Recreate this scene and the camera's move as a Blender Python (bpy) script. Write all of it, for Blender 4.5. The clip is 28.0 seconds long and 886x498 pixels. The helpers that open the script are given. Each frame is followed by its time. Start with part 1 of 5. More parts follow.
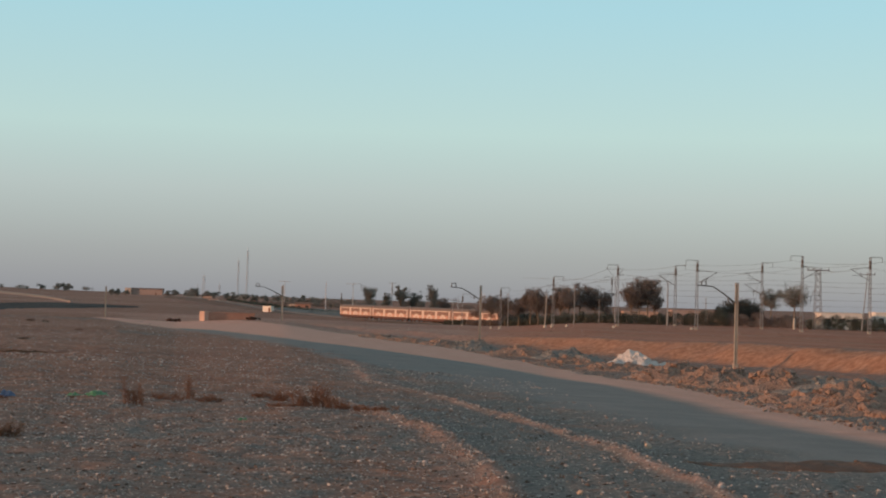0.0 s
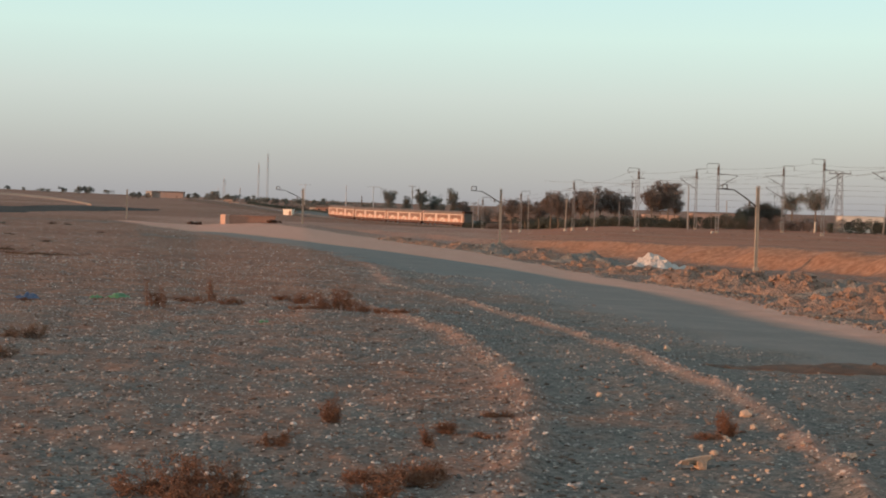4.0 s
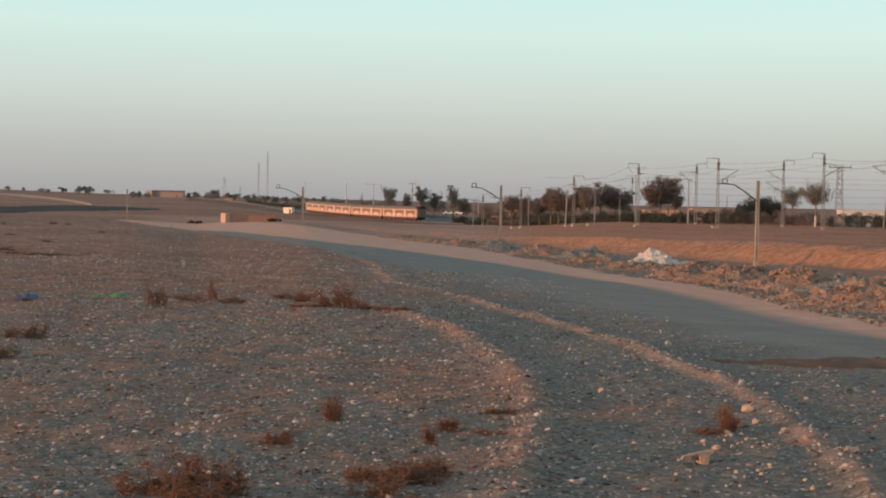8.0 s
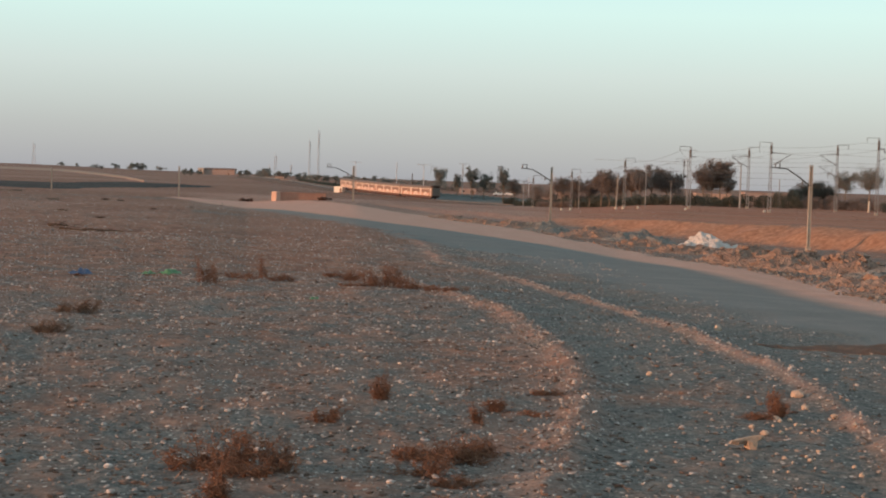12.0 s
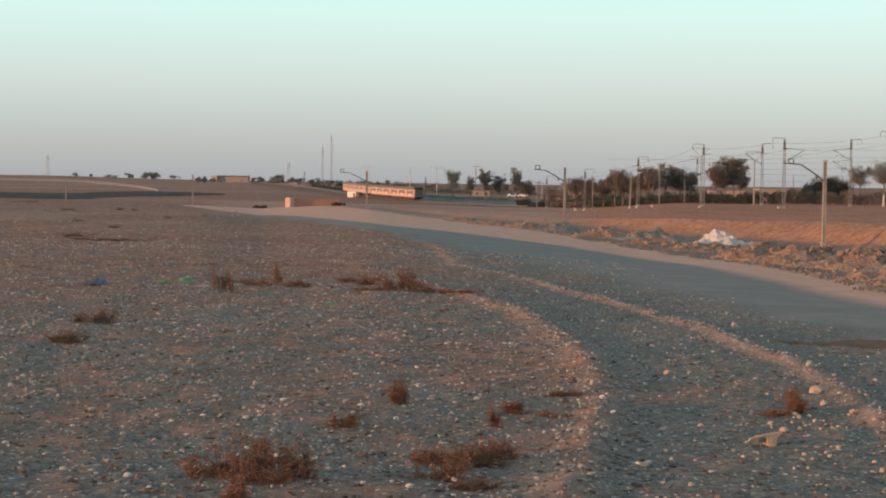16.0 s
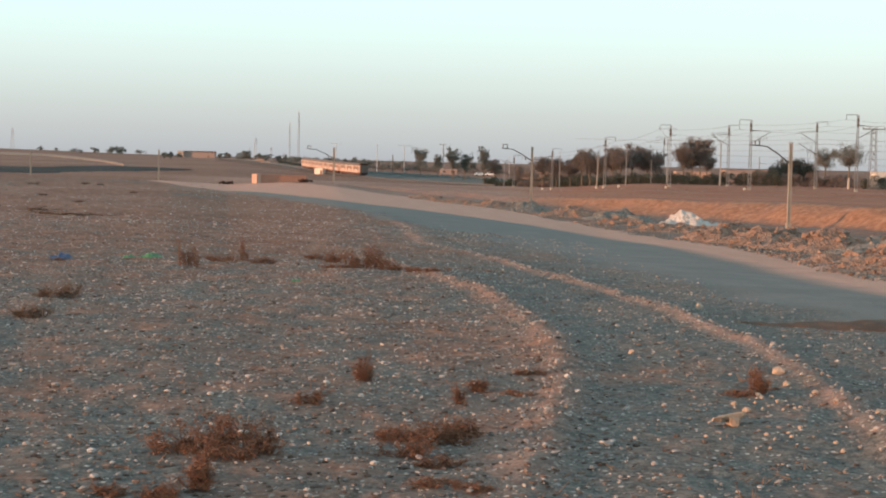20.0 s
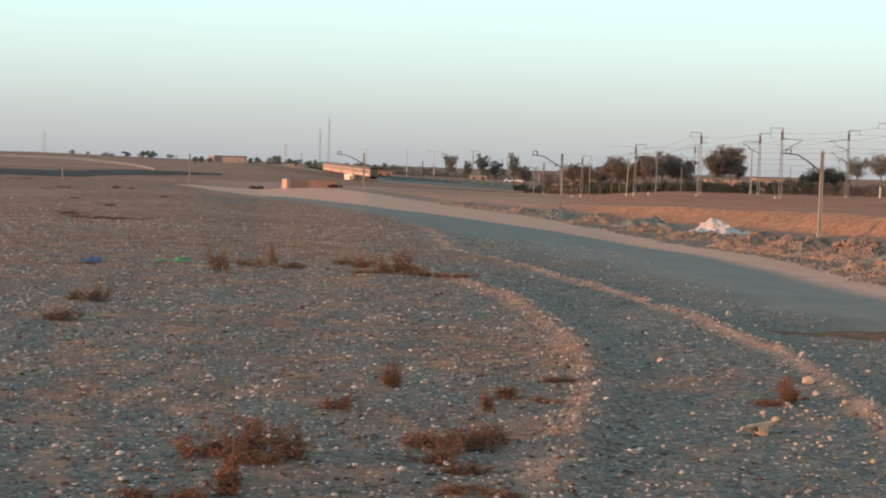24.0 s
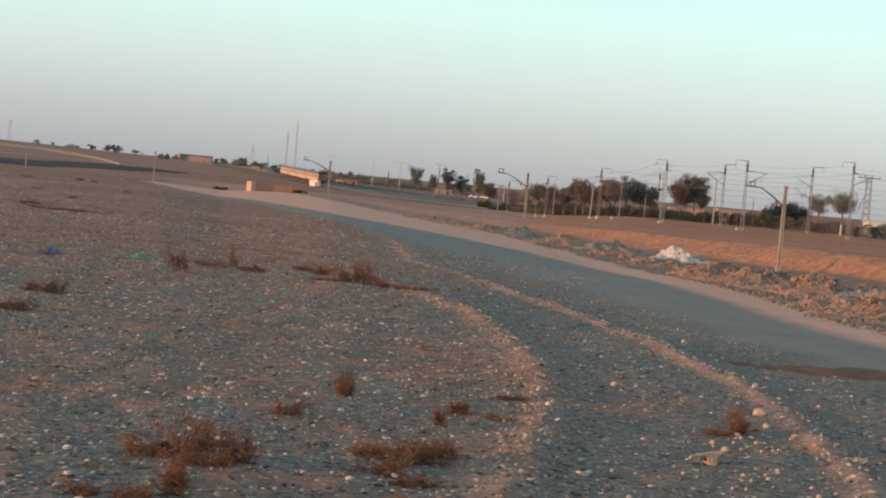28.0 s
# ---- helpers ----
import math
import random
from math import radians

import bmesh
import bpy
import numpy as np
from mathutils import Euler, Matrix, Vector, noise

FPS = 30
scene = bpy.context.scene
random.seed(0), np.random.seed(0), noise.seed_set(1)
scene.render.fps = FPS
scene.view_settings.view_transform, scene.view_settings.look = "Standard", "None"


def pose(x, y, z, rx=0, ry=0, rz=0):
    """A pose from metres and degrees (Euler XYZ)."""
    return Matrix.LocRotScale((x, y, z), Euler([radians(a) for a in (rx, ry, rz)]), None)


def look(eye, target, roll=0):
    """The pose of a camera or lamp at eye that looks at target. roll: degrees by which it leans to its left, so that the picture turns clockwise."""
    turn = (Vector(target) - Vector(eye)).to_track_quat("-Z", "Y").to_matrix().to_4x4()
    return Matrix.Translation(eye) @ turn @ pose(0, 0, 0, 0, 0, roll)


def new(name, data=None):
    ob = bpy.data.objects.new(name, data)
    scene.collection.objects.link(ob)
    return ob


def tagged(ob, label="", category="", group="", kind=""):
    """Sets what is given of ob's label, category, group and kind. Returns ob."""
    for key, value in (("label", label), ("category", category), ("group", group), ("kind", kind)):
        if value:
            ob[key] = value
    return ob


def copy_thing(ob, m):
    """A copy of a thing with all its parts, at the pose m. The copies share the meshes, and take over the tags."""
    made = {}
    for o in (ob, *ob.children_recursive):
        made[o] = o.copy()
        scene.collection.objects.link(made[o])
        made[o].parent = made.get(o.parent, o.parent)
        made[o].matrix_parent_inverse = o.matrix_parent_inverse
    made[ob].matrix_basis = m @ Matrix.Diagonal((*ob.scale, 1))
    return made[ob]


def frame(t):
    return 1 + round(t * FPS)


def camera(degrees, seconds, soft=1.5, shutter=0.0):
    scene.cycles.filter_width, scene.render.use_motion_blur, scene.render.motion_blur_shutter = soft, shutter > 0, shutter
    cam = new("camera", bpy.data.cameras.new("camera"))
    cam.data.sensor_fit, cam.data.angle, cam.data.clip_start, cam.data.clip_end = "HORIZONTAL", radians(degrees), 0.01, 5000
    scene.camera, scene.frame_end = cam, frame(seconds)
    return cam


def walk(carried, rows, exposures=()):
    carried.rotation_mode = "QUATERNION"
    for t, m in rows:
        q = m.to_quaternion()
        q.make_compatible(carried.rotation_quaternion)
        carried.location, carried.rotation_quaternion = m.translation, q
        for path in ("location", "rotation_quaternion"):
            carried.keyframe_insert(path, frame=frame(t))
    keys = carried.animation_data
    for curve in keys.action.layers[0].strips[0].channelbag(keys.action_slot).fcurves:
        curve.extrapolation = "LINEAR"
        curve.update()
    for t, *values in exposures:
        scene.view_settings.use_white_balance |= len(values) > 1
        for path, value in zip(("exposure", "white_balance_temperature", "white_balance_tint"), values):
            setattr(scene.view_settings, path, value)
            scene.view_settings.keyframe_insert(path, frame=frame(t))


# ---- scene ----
cam = camera(32.38, 28.0, soft=2.0)
WALK = (
    (0.0, 91.974, -1.506, -1.856), (0.5, 90.967, -1.655, -1.769), (1.0, 87.488, -1.711, -1.645), (1.5, 88.17, -1.632, -1.136),
    (2.0, 88.65, -1.587, -1.426), (2.5, 88.539, -1.493, -1.162), (3.0, 88.579, -1.556, -1.129), (3.5, 88.324, -1.546, -1.122),
    (5.5, 88.324, -1.616, -0.947), (6.0, 88.411, -1.744, -0.997), (6.5, 88.384, -1.685, -0.997), (7.0, 88.295, -1.45, -1.128),
    (7.5, 88.564, -1.24, -1.149), (8.0, 88.211, -1.073, -1.092), (8.5, 87.959, -1.311, -1.384), (9.0, 87.936, -1.501, -1.383),
    (9.5, 87.603, -1.496, -1.032), (10.0, 87.742, -1.732, -0.874), (10.5, 87.676, -1.747, -0.363), (11.0, 87.103, -1.803, 1.138),
    (11.5, 87.477, -1.791, 0.826), (12.0, 87.436, -1.755, 0.797), (12.5, 87.449, -1.276, 0.838), (14.5, 87.71, -0.937, 1.105),
    (15.0, 87.652, -0.687, 1.079), (15.5, 87.439, -0.56, 1.135), (16.0, 87.535, -0.564, 1.293), (16.5, 87.363, -0.633, 1.138),
    (17.0, 87.312, -0.723, 0.814), (17.5, 87.093, -1.209, -0.306), (18.0, 86.443, -1.246, -0.158), (18.5, 86.449, -1.199, -0.177),
    (19.0, 86.398, -1.024, -0.105), (19.5, 86.413, -1.079, -0.01), (20.0, 86.731, -1.198, 0.068), (20.5, 87.394, -1.276, 0.171),
    (21.0, 87.422, -1.401, 0.561), (21.5, 87.045, -1.33, 0.808), (22.0, 86.889, -1.29, 0.901), (22.5, 86.894, -1.44, 1.031),
    (24.5, 86.942, -1.588, 1.187), (25.0, 86.899, -1.435, 1.157), (25.5, 86.874, -1.351, 1.131), (26.0, 86.749, -1.346, 0.999),
    (26.5, 86.609, -1.313, 1.345), (27.0, 86.952, -1.467, 1.643), (27.5, 86.909, -2.417, 1.449), (28.0, 87.499, -5.003, -0.108),
)
walk(cam, [(t, pose(0, 0, 1.6, rx, ry, rz)) for t, rx, ry, rz in WALK],
     exposures=((0.0, -0.52, 6220, 9), (0.5, -0.5, 6300, 9), (1.0, -0.22, 6720, 11), (2.0, -0.19, 6560, 10), (6.0, -0.19, 6560, 10), (9.0, -0.2, 6520, 10), (10.0, -0.14, 6520, 10), (11.0, -0.05, 6400, 9), (12.0, -0.1, 6360, 9), (15.0, -0.12, 6400, 8.5), (16.0, -0.07, 6360, 8), (17.0, -0.03, 6350, 8), (18.0, 0.2, 6260, 7), (19.0, 0.21, 6230, 6), (20.0, 0.22, 6220, 6), (20.5, 0.11, 6230, 6), (21.0, -0.02, 6240, 6.5), (22.0, 0.06, 6240, 6.5), (25.0, 0.14, 6240, 6.5), (27.0, 0.14, 6230, 6), (28.0, 0.0, 6300, 7.5)))

# ---- sky and sun ----
SUN_FROM = Vector((-0.93, -0.36, 0.085)).normalized()
world = bpy.data.worlds.new("sky")
scene.world = world
world.use_nodes = True
wn, wl = world.node_tree.nodes, world.node_tree.links
wn.clear()
sky = wn.new("ShaderNodeTexSky")
sky.sky_type, sky.sun_disc = "NISHITA", False
sky.sun_elevation = math.asin(SUN_FROM.z)
sky.sun_rotation = math.atan2(SUN_FROM.x, SUN_FROM.y)
clear_sky = wn.new("ShaderNodeBackground")
clear_sky.inputs["Strength"].default_value = 0.05
haze = wn.new("ShaderNodeBackground")
haze.inputs["Strength"].default_value = 0.95
ramp = wn.new("ShaderNodeValToRGB")
stops = ((0.0, (0.4, 0.416, 0.458)), (0.03, (0.478, 0.517, 0.543)), (0.07, (0.63, 0.718, 0.715)), (0.11, (0.69, 0.905, 0.86)), (0.19, (0.56, 0.9, 0.97)), (0.5, (0.44, 0.5, 0.52)))
while len(ramp.color_ramp.elements) < len(stops):
    ramp.color_ramp.elements.new(0.5)
for e, (at, c) in zip(ramp.color_ramp.elements, stops):
    e.position, e.color = at, (*c, 1)
where, split, both, out = wn.new("ShaderNodeTexCoord"), wn.new("ShaderNodeSeparateXYZ"), wn.new("ShaderNodeAddShader"), wn.new("ShaderNodeOutputWorld")
wl.new(where.outputs["Generated"], split.inputs[0])
wl.new(split.outputs["Z"], ramp.inputs[0])
wl.new(ramp.outputs[0], haze.inputs["Color"])
wl.new(sky.outputs[0], clear_sky.inputs["Color"])
wl.new(clear_sky.outputs[0], both.inputs[0])
wl.new(haze.outputs[0], both.inputs[1])
wl.new(both.outputs[0], out.inputs[0])
sun_data = bpy.data.lights.new("sun", "SUN")
sun_data.energy, sun_data.angle, sun_data.color = 5.0, radians(1.0), (1.0, 0.47, 0.24)
sun = new("sun", sun_data)
sun.matrix_world = look(SUN_FROM * 100, (0, 0, 0))


# ---- materials ----
def surface(name, colours, scale=3.0, rough=0.9, bump=0.3, metal=0.0, fine=6.0, spread=0.25, pick=False):
    """A material whose colours vary at two scales, with fine relief. pick: a shade of its own for each object."""
    m = bpy.data.materials.new(name)
    m.use_nodes = True
    n, l = m.node_tree.nodes, m.node_tree.links
    p = n["Principled BSDF"]
    p.inputs["Metallic"].default_value = metal
    p.inputs["Specular IOR Level"].default_value = 0.15 if rough > 0.8 else 0.5
    co = n.new("ShaderNodeTexCoord")
    a, b = n.new("ShaderNodeTexNoise"), n.new("ShaderNodeTexNoise")
    a.inputs["Scale"].default_value, a.inputs["Detail"].default_value = scale, 5
    b.inputs["Scale"].default_value, b.inputs["Detail"].default_value = scale * fine, 4
    mix = n.new("ShaderNodeMath")
    mix.operation = "MULTIPLY_ADD"
    mix.inputs[1].default_value = 0.55
    half = n.new("ShaderNodeMath")
    half.operation = "MULTIPLY"
    half.inputs[1].default_value = 0.45
    r = n.new("ShaderNodeValToRGB")
    while len(r.color_ramp.elements) < len(colours):
        r.color_ramp.elements.new(0.5)
    for i, (e, c) in enumerate(zip(r.color_ramp.elements, colours)):
        e.position = 0.5 + spread * (2 * i / max(1, len(colours) - 1) - 1) if len(colours) > 1 else 0.5
        e.color = (*c, 1)
    for t in (a, b):
        l.new(co.outputs["Object"], t.inputs["Vector"])
    l.new(b.outputs["Fac"], half.inputs[0])
    l.new(a.outputs["Fac"], mix.inputs[0])
    l.new(half.outputs[0], mix.inputs[2])
    fac = mix
    if pick:
        info, shift = n.new("ShaderNodeObjectInfo"), n.new("ShaderNodeMath")
        shift.operation = "MULTIPLY_ADD"
        shift.inputs[1].default_value = 0.3
        away = n.new("ShaderNodeMath")
        away.inputs[1].default_value = -0.15
        l.new(info.outputs["Random"], shift.inputs[0])
        l.new(mix.outputs[0], away.inputs[0])
        l.new(away.outputs[0], shift.inputs[2])
        fac = shift
    l.new(fac.outputs[0], r.inputs[0])
    l.new(r.outputs[0], p.inputs["Base Color"])
    rr = n.new("ShaderNodeMapRange")
    rr.inputs["To Min"].default_value, rr.inputs["To Max"].default_value = max(0.02, rough - 0.12), min(1, rough + 0.1)
    l.new(b.outputs["Fac"], rr.inputs["Value"])
    l.new(rr.outputs[0], p.inputs["Roughness"])
    if bump:
        bu = n.new("ShaderNodeBump")
        bu.inputs["Strength"].default_value, bu.inputs["Distance"].default_value = bump, 0.3 / scale
        l.new(b.outputs["Fac"], bu.inputs["Height"])
        l.new(bu.outputs[0], p.inputs["Normal"])
    return m


def islands(m, amount=0.5):
    """Lets each loose piece of a joined mesh have a shade of its own."""
    n, l = m.node_tree.nodes, m.node_tree.links
    p = n["Principled BSDF"]
    old = p.inputs["Base Color"].links[0].from_socket
    geo, hsv, rng = n.new("ShaderNodeNewGeometry"), n.new("ShaderNodeHueSaturation"), n.new("ShaderNodeMapRange")
    rng.inputs["To Min"].default_value, rng.inputs["To Max"].default_value = 1 - amount, 1 + amount
    l.new(geo.outputs["Random Per Island"], rng.inputs["Value"])
    l.new(rng.outputs[0], hsv.inputs["Value"])
    l.new(old, hsv.inputs["Color"])
    l.new(hsv.outputs[0], p.inputs["Base Color"])
    return m


ROAD_TONES = ((0.128, 0.131, 0.13), (0.178, 0.174, 0.168), (0.255, 0.231, 0.213))
VERGE_TONES = ((0.4, 0.212, 0.157), (0.53, 0.3, 0.23), (0.64, 0.392, 0.312))


def ground_material():
    """Grey gravel and red soil, mixed by the land's 'soil' share, with pale pebbles and tufts of dry grass."""
    m = bpy.data.materials.new("stony_ground")
    m.use_nodes = True
    n, l = m.node_tree.nodes, m.node_tree.links
    p = n["Principled BSDF"]
    p.inputs["Roughness"].default_value = 0.95
    p.inputs["Specular IOR Level"].default_value = 0.15
    geo = n.new("ShaderNodeNewGeometry")
    soil = n.new("ShaderNodeAttribute")
    soil.attribute_name = "soil"
    bank = n.new("ShaderNodeAttribute")
    bank.attribute_name = "bank"

    def noise_of(scale, detail=5, rough=0.55):
        t = n.new("ShaderNodeTexNoise")
        t.inputs["Scale"].default_value, t.inputs["Detail"].default_value, t.inputs["Roughness"].default_value = scale, detail, rough
        l.new(geo.outputs["Position"], t.inputs["Vector"])
        return t

    def ramp_of(src, stops):
        r = n.new("ShaderNodeValToRGB")
        while len(r.color_ramp.elements) < len(stops):
            r.color_ramp.elements.new(0.5)
        for e, (at, c) in zip(r.color_ramp.elements, stops):
            e.position, e.color = at, (*c, 1)
        l.new(src, r.inputs[0])
        return r.outputs[0]

    def mix_of(fac, a, b):
        x = n.new("ShaderNodeMix")
        x.data_type = "RGBA"
        l.new(fac, x.inputs[0])
        l.new(a, x.inputs[6])
        l.new(b, x.inputs[7])
        return x.outputs[2]

    def calc(op, a, b):
        x = n.new("ShaderNodeMath")
        x.operation, x.use_clamp = op, op in ("MULTIPLY_ADD",)
        for i, v in enumerate((a, b)):
            if isinstance(v, (int, float)):
                x.inputs[i].default_value = v
            else:
                l.new(v, x.inputs[i])
        return x.outputs[0]

    big, mid, fine_noise = noise_of(0.12), noise_of(1.7, 6), noise_of(14, 5, 0.65)
    gravel = ramp_of(fine_noise.outputs["Fac"], ((0.36, (0.068, 0.068, 0.066)), (0.5, (0.134, 0.126, 0.116)), (0.64, (0.228, 0.198, 0.174))))
    earth = ramp_of(calc("ADD", calc("MULTIPLY", mid.outputs["Fac"], 0.5), calc("MULTIPLY", fine_noise.outputs["Fac"], 0.5)), ((0.38, (0.11, 0.055, 0.038)), (0.5, (0.222, 0.107, 0.072)), (0.62, (0.34, 0.186, 0.13))))
    clay = ramp_of(mid.outputs["Fac"], ((0.3, (0.215, 0.106, 0.066)), (0.55, (0.325, 0.175, 0.113)), (0.75, (0.42, 0.25, 0.17))))
    patchy = calc("ADD", calc("MULTIPLY", big.outputs["Fac"], 0.7), calc("MULTIPLY", mid.outputs["Fac"], 0.9))
    share = calc("ADD", calc("MULTIPLY", calc("SUBTRACT", patchy, 0.7), 2.6), soil.outputs["Fac"])
    clamp = n.new("ShaderNodeClamp")
    l.new(share, clamp.inputs[0])
    col = mix_of(clamp.outputs[0], gravel, earth)
    col = mix_of(bank.outputs["Fac"], col, clay)
    field = n.new("ShaderNodeAttribute")
    field.attribute_name = "field"
    plough = ramp_of(calc("ADD", calc("MULTIPLY", mid.outputs["Fac"], 0.6), calc("MULTIPLY", big.outputs["Fac"], 0.4)), ((0.35, (0.2, 0.074, 0.044)), (0.5, (0.295, 0.115, 0.069)), (0.65, (0.385, 0.168, 0.106))))
    col = mix_of(field.outputs["Fac"], col, plough)
    sand = n.new("ShaderNodeAttribute")
    sand.attribute_name = "sand"
    dust = ramp_of(calc("ADD", calc("MULTIPLY", mid.outputs["Fac"], 0.6), calc("MULTIPLY", fine_noise.outputs["Fac"], 0.4)), ((0.36, (0.2, 0.11, 0.082)), (0.5, (0.345, 0.2, 0.153)), (0.64, (0.47, 0.3, 0.24))))
    col = mix_of(sand.outputs["Fac"], col, dust)
    broad, close = noise_of(0.8), noise_of(14.4, 4)
    tread = calc("ADD", calc("MULTIPLY", broad.outputs["Fac"], 0.55), calc("MULTIPLY", close.outputs["Fac"], 0.45))
    covered = []
    for key, tones in (("shoulder", VERGE_TONES), ("lane", ROAD_TONES)):
        share_of = n.new("ShaderNodeAttribute")
        share_of.attribute_name = key
        amount, lid = calc("ADD", calc("MULTIPLY", share_of.outputs["Fac"], 1.8), calc("MULTIPLY", calc("ADD", calc("MULTIPLY", mid.outputs["Fac"], 0.4), calc("MULTIPLY", fine_noise.outputs["Fac"], 0.6)), 1.2)), n.new("ShaderNodeClamp")
        l.new(calc("SUBTRACT", amount, 1.0), lid.inputs[0])
        covered.append((lid.outputs[0], ramp_of(tread, tuple((0.25 + 0.25 * k, c) for k, c in enumerate(tones)))))
    grit = n.new("ShaderNodeTexVoronoi")
    grit.inputs["Scale"].default_value = 70
    l.new(geo.outputs["Position"], grit.inputs["Vector"])
    grit_tone = n.new("ShaderNodeSeparateColor")
    l.new(grit.outputs["Color"], grit_tone.inputs[0])
    grit_col = ramp_of(grit_tone.outputs[1], ((0.0, (0.065, 0.067, 0.066)), (0.45, (0.125, 0.12, 0.112)), (1.0, (0.3, 0.26, 0.228))))
    some = n.new("ShaderNodeMath")
    some.operation = "GREATER_THAN"
    some.inputs[1].default_value = 0.45
    l.new(grit_tone.outputs[0], some.inputs[0])
    col = mix_of(calc("MULTIPLY", calc("MULTIPLY", some.outputs[0], calc("SUBTRACT", 0.55, calc("MULTIPLY", clamp.outputs[0], 0.4))), calc("SUBTRACT", 1.0, bank.outputs["Fac"])), col, grit_col)
    cells = n.new("ShaderNodeTexVoronoi")
    cells.inputs["Scale"].default_value = 24
    l.new(geo.outputs["Position"], cells.inputs["Vector"])
    pebble = n.new("ShaderNodeMath")
    pebble.operation = "LESS_THAN"
    pebble.inputs[1].default_value = 0.33
    l.new(cells.outputs["Distance"], pebble.inputs[0])
    tone = n.new("ShaderNodeSeparateColor")
    l.new(cells.outputs["Color"], tone.inputs[0])
    rare = n.new("ShaderNodeMath")
    rare.operation = "GREATER_THAN"
    rare.inputs[1].default_value = 0.82
    l.new(tone.outputs[0], rare.inputs[0])
    pale = ramp_of(tone.outputs[1], ((0.0, (0.26, 0.225, 0.2)), (1.0, (0.56, 0.49, 0.43))))
    here = calc("MULTIPLY", calc("MULTIPLY", pebble.outputs[0], rare.outputs[0]), calc("SUBTRACT", 1.0, bank.outputs["Fac"]))
    col = mix_of(here, col, pale)
    for amount, tone_of in covered:
        col = mix_of(amount, col, tone_of)
    l.new(col, p.inputs["Base Color"])
    bu = n.new("ShaderNodeBump")
    bu.inputs["Strength"].default_value, bu.inputs["Distance"].default_value = 0.4, 0.02
    l.new(calc("ADD", fine_noise.outputs["Fac"], calc("MULTIPLY", here, 0.8)), bu.inputs["Height"])
    l.new(bu.outputs[0], p.inputs["Normal"])
    return m


GROUND = ground_material()
# brown trackside earth, darkened in its colour for the shadow along the bed
DARK_BED = surface("shade_darkened_trackside_earth", ((0.06, 0.05, 0.046), (0.1, 0.083, 0.075), (0.15, 0.118, 0.1)), scale=0.3, fine=15, bump=0.4)
STONE = islands(surface("field_stone", ((0.18, 0.164, 0.156), (0.38, 0.342, 0.323), (0.62, 0.56, 0.53)), scale=6, bump=0.2, pick=True), 0.45)
CRUMB = islands(surface("red_brown_soil_crumb", ((0.06, 0.045, 0.038), (0.125, 0.086, 0.069), (0.22, 0.155, 0.126)), scale=5, bump=0.2), 0.5)
PALE_ROCK = surface("pale_limestone", ((0.3, 0.22, 0.17), (0.43, 0.33, 0.26), (0.54, 0.43, 0.35)), scale=7)
SPOIL = islands(surface("excavated_earth", ((0.14, 0.096, 0.075), (0.275, 0.187, 0.146), (0.45, 0.335, 0.27)), scale=1.6, fine=9, bump=0.8), 0.4)
RUBBLE = islands(surface("grey_rubble", ((0.1, 0.096, 0.091), (0.195, 0.178, 0.161), (0.37, 0.325, 0.285)), scale=2, bump=0.7), 0.4)
DARK_SOIL = surface("dug_brown_soil", ((0.07, 0.051, 0.042), (0.108, 0.077, 0.062), (0.16, 0.113, 0.09)), scale=4, fine=7, bump=0.3)
DEAD_BUSH = islands(surface("dead_dark_brush", ((0.05, 0.035, 0.026), (0.085, 0.058, 0.042), (0.13, 0.09, 0.065)), scale=9, bump=0), 0.4)
PINK_PIER = surface("pink_plaster", ((0.46, 0.31, 0.25), (0.56, 0.39, 0.32)), scale=1.5, bump=0.2)
LIME = surface("white_lime", ((0.36, 0.325, 0.305), (0.53, 0.485, 0.455), (0.68, 0.635, 0.6)), scale=2.5, fine=8, bump=0.5)
DRY_TWIG = islands(surface("dry_red_brown_twig", ((0.105, 0.055, 0.037), (0.18, 0.092, 0.059), (0.265, 0.143, 0.095)), scale=20, bump=0), 0.25)
DULL_TWIG = islands(surface("dull_dry_twig", ((0.09, 0.057, 0.04), (0.15, 0.098, 0.07), (0.23, 0.155, 0.112)), scale=20, bump=0), 0.4)
CONCRETE = surface("weathered_concrete", ((0.24, 0.21, 0.18), (0.32, 0.285, 0.245), (0.4, 0.36, 0.315)), scale=1.2, fine=9, bump=0.2)
DARK_STEEL = surface("rusty_dark_steel", ((0.06, 0.055, 0.05), (0.11, 0.095, 0.085), (0.17, 0.14, 0.12)), scale=4, rough=0.7, bump=0.1, metal=0.3)
GREY_STEEL = surface("galvanised_steel", ((0.2, 0.2, 0.2), (0.28, 0.28, 0.28), (0.35, 0.34, 0.33)), scale=3, rough=0.6, bump=0.1, metal=0.5)
# steel of the far masts, distance haze put into its pale colour
HAZE_STEEL = surface("haze_lightened_steel", ((0.42, 0.43, 0.46), (0.5, 0.51, 0.53)), scale=1, rough=0.7, bump=0)
INSULATOR = surface("brown_porcelain", ((0.07, 0.05, 0.04), (0.12, 0.09, 0.07)), scale=8, rough=0.35, bump=0)
BARK = surface("grey_brown_bark", ((0.1, 0.075, 0.055), (0.18, 0.14, 0.11), (0.26, 0.21, 0.17)), scale=3, bump=0.6)
WHITEWASH = surface("whitewashed_bark", ((0.4, 0.36, 0.31), (0.52, 0.48, 0.42)), scale=3, bump=0.4)
# olive and brown leaves, greyed and lightened in colour for distance haze
LEAF = islands(surface("haze_lightened_olive_leaf", ((0.11, 0.112, 0.1), (0.17, 0.17, 0.152), (0.23, 0.228, 0.205)), scale=0.6, bump=0, pick=True), 0.45)
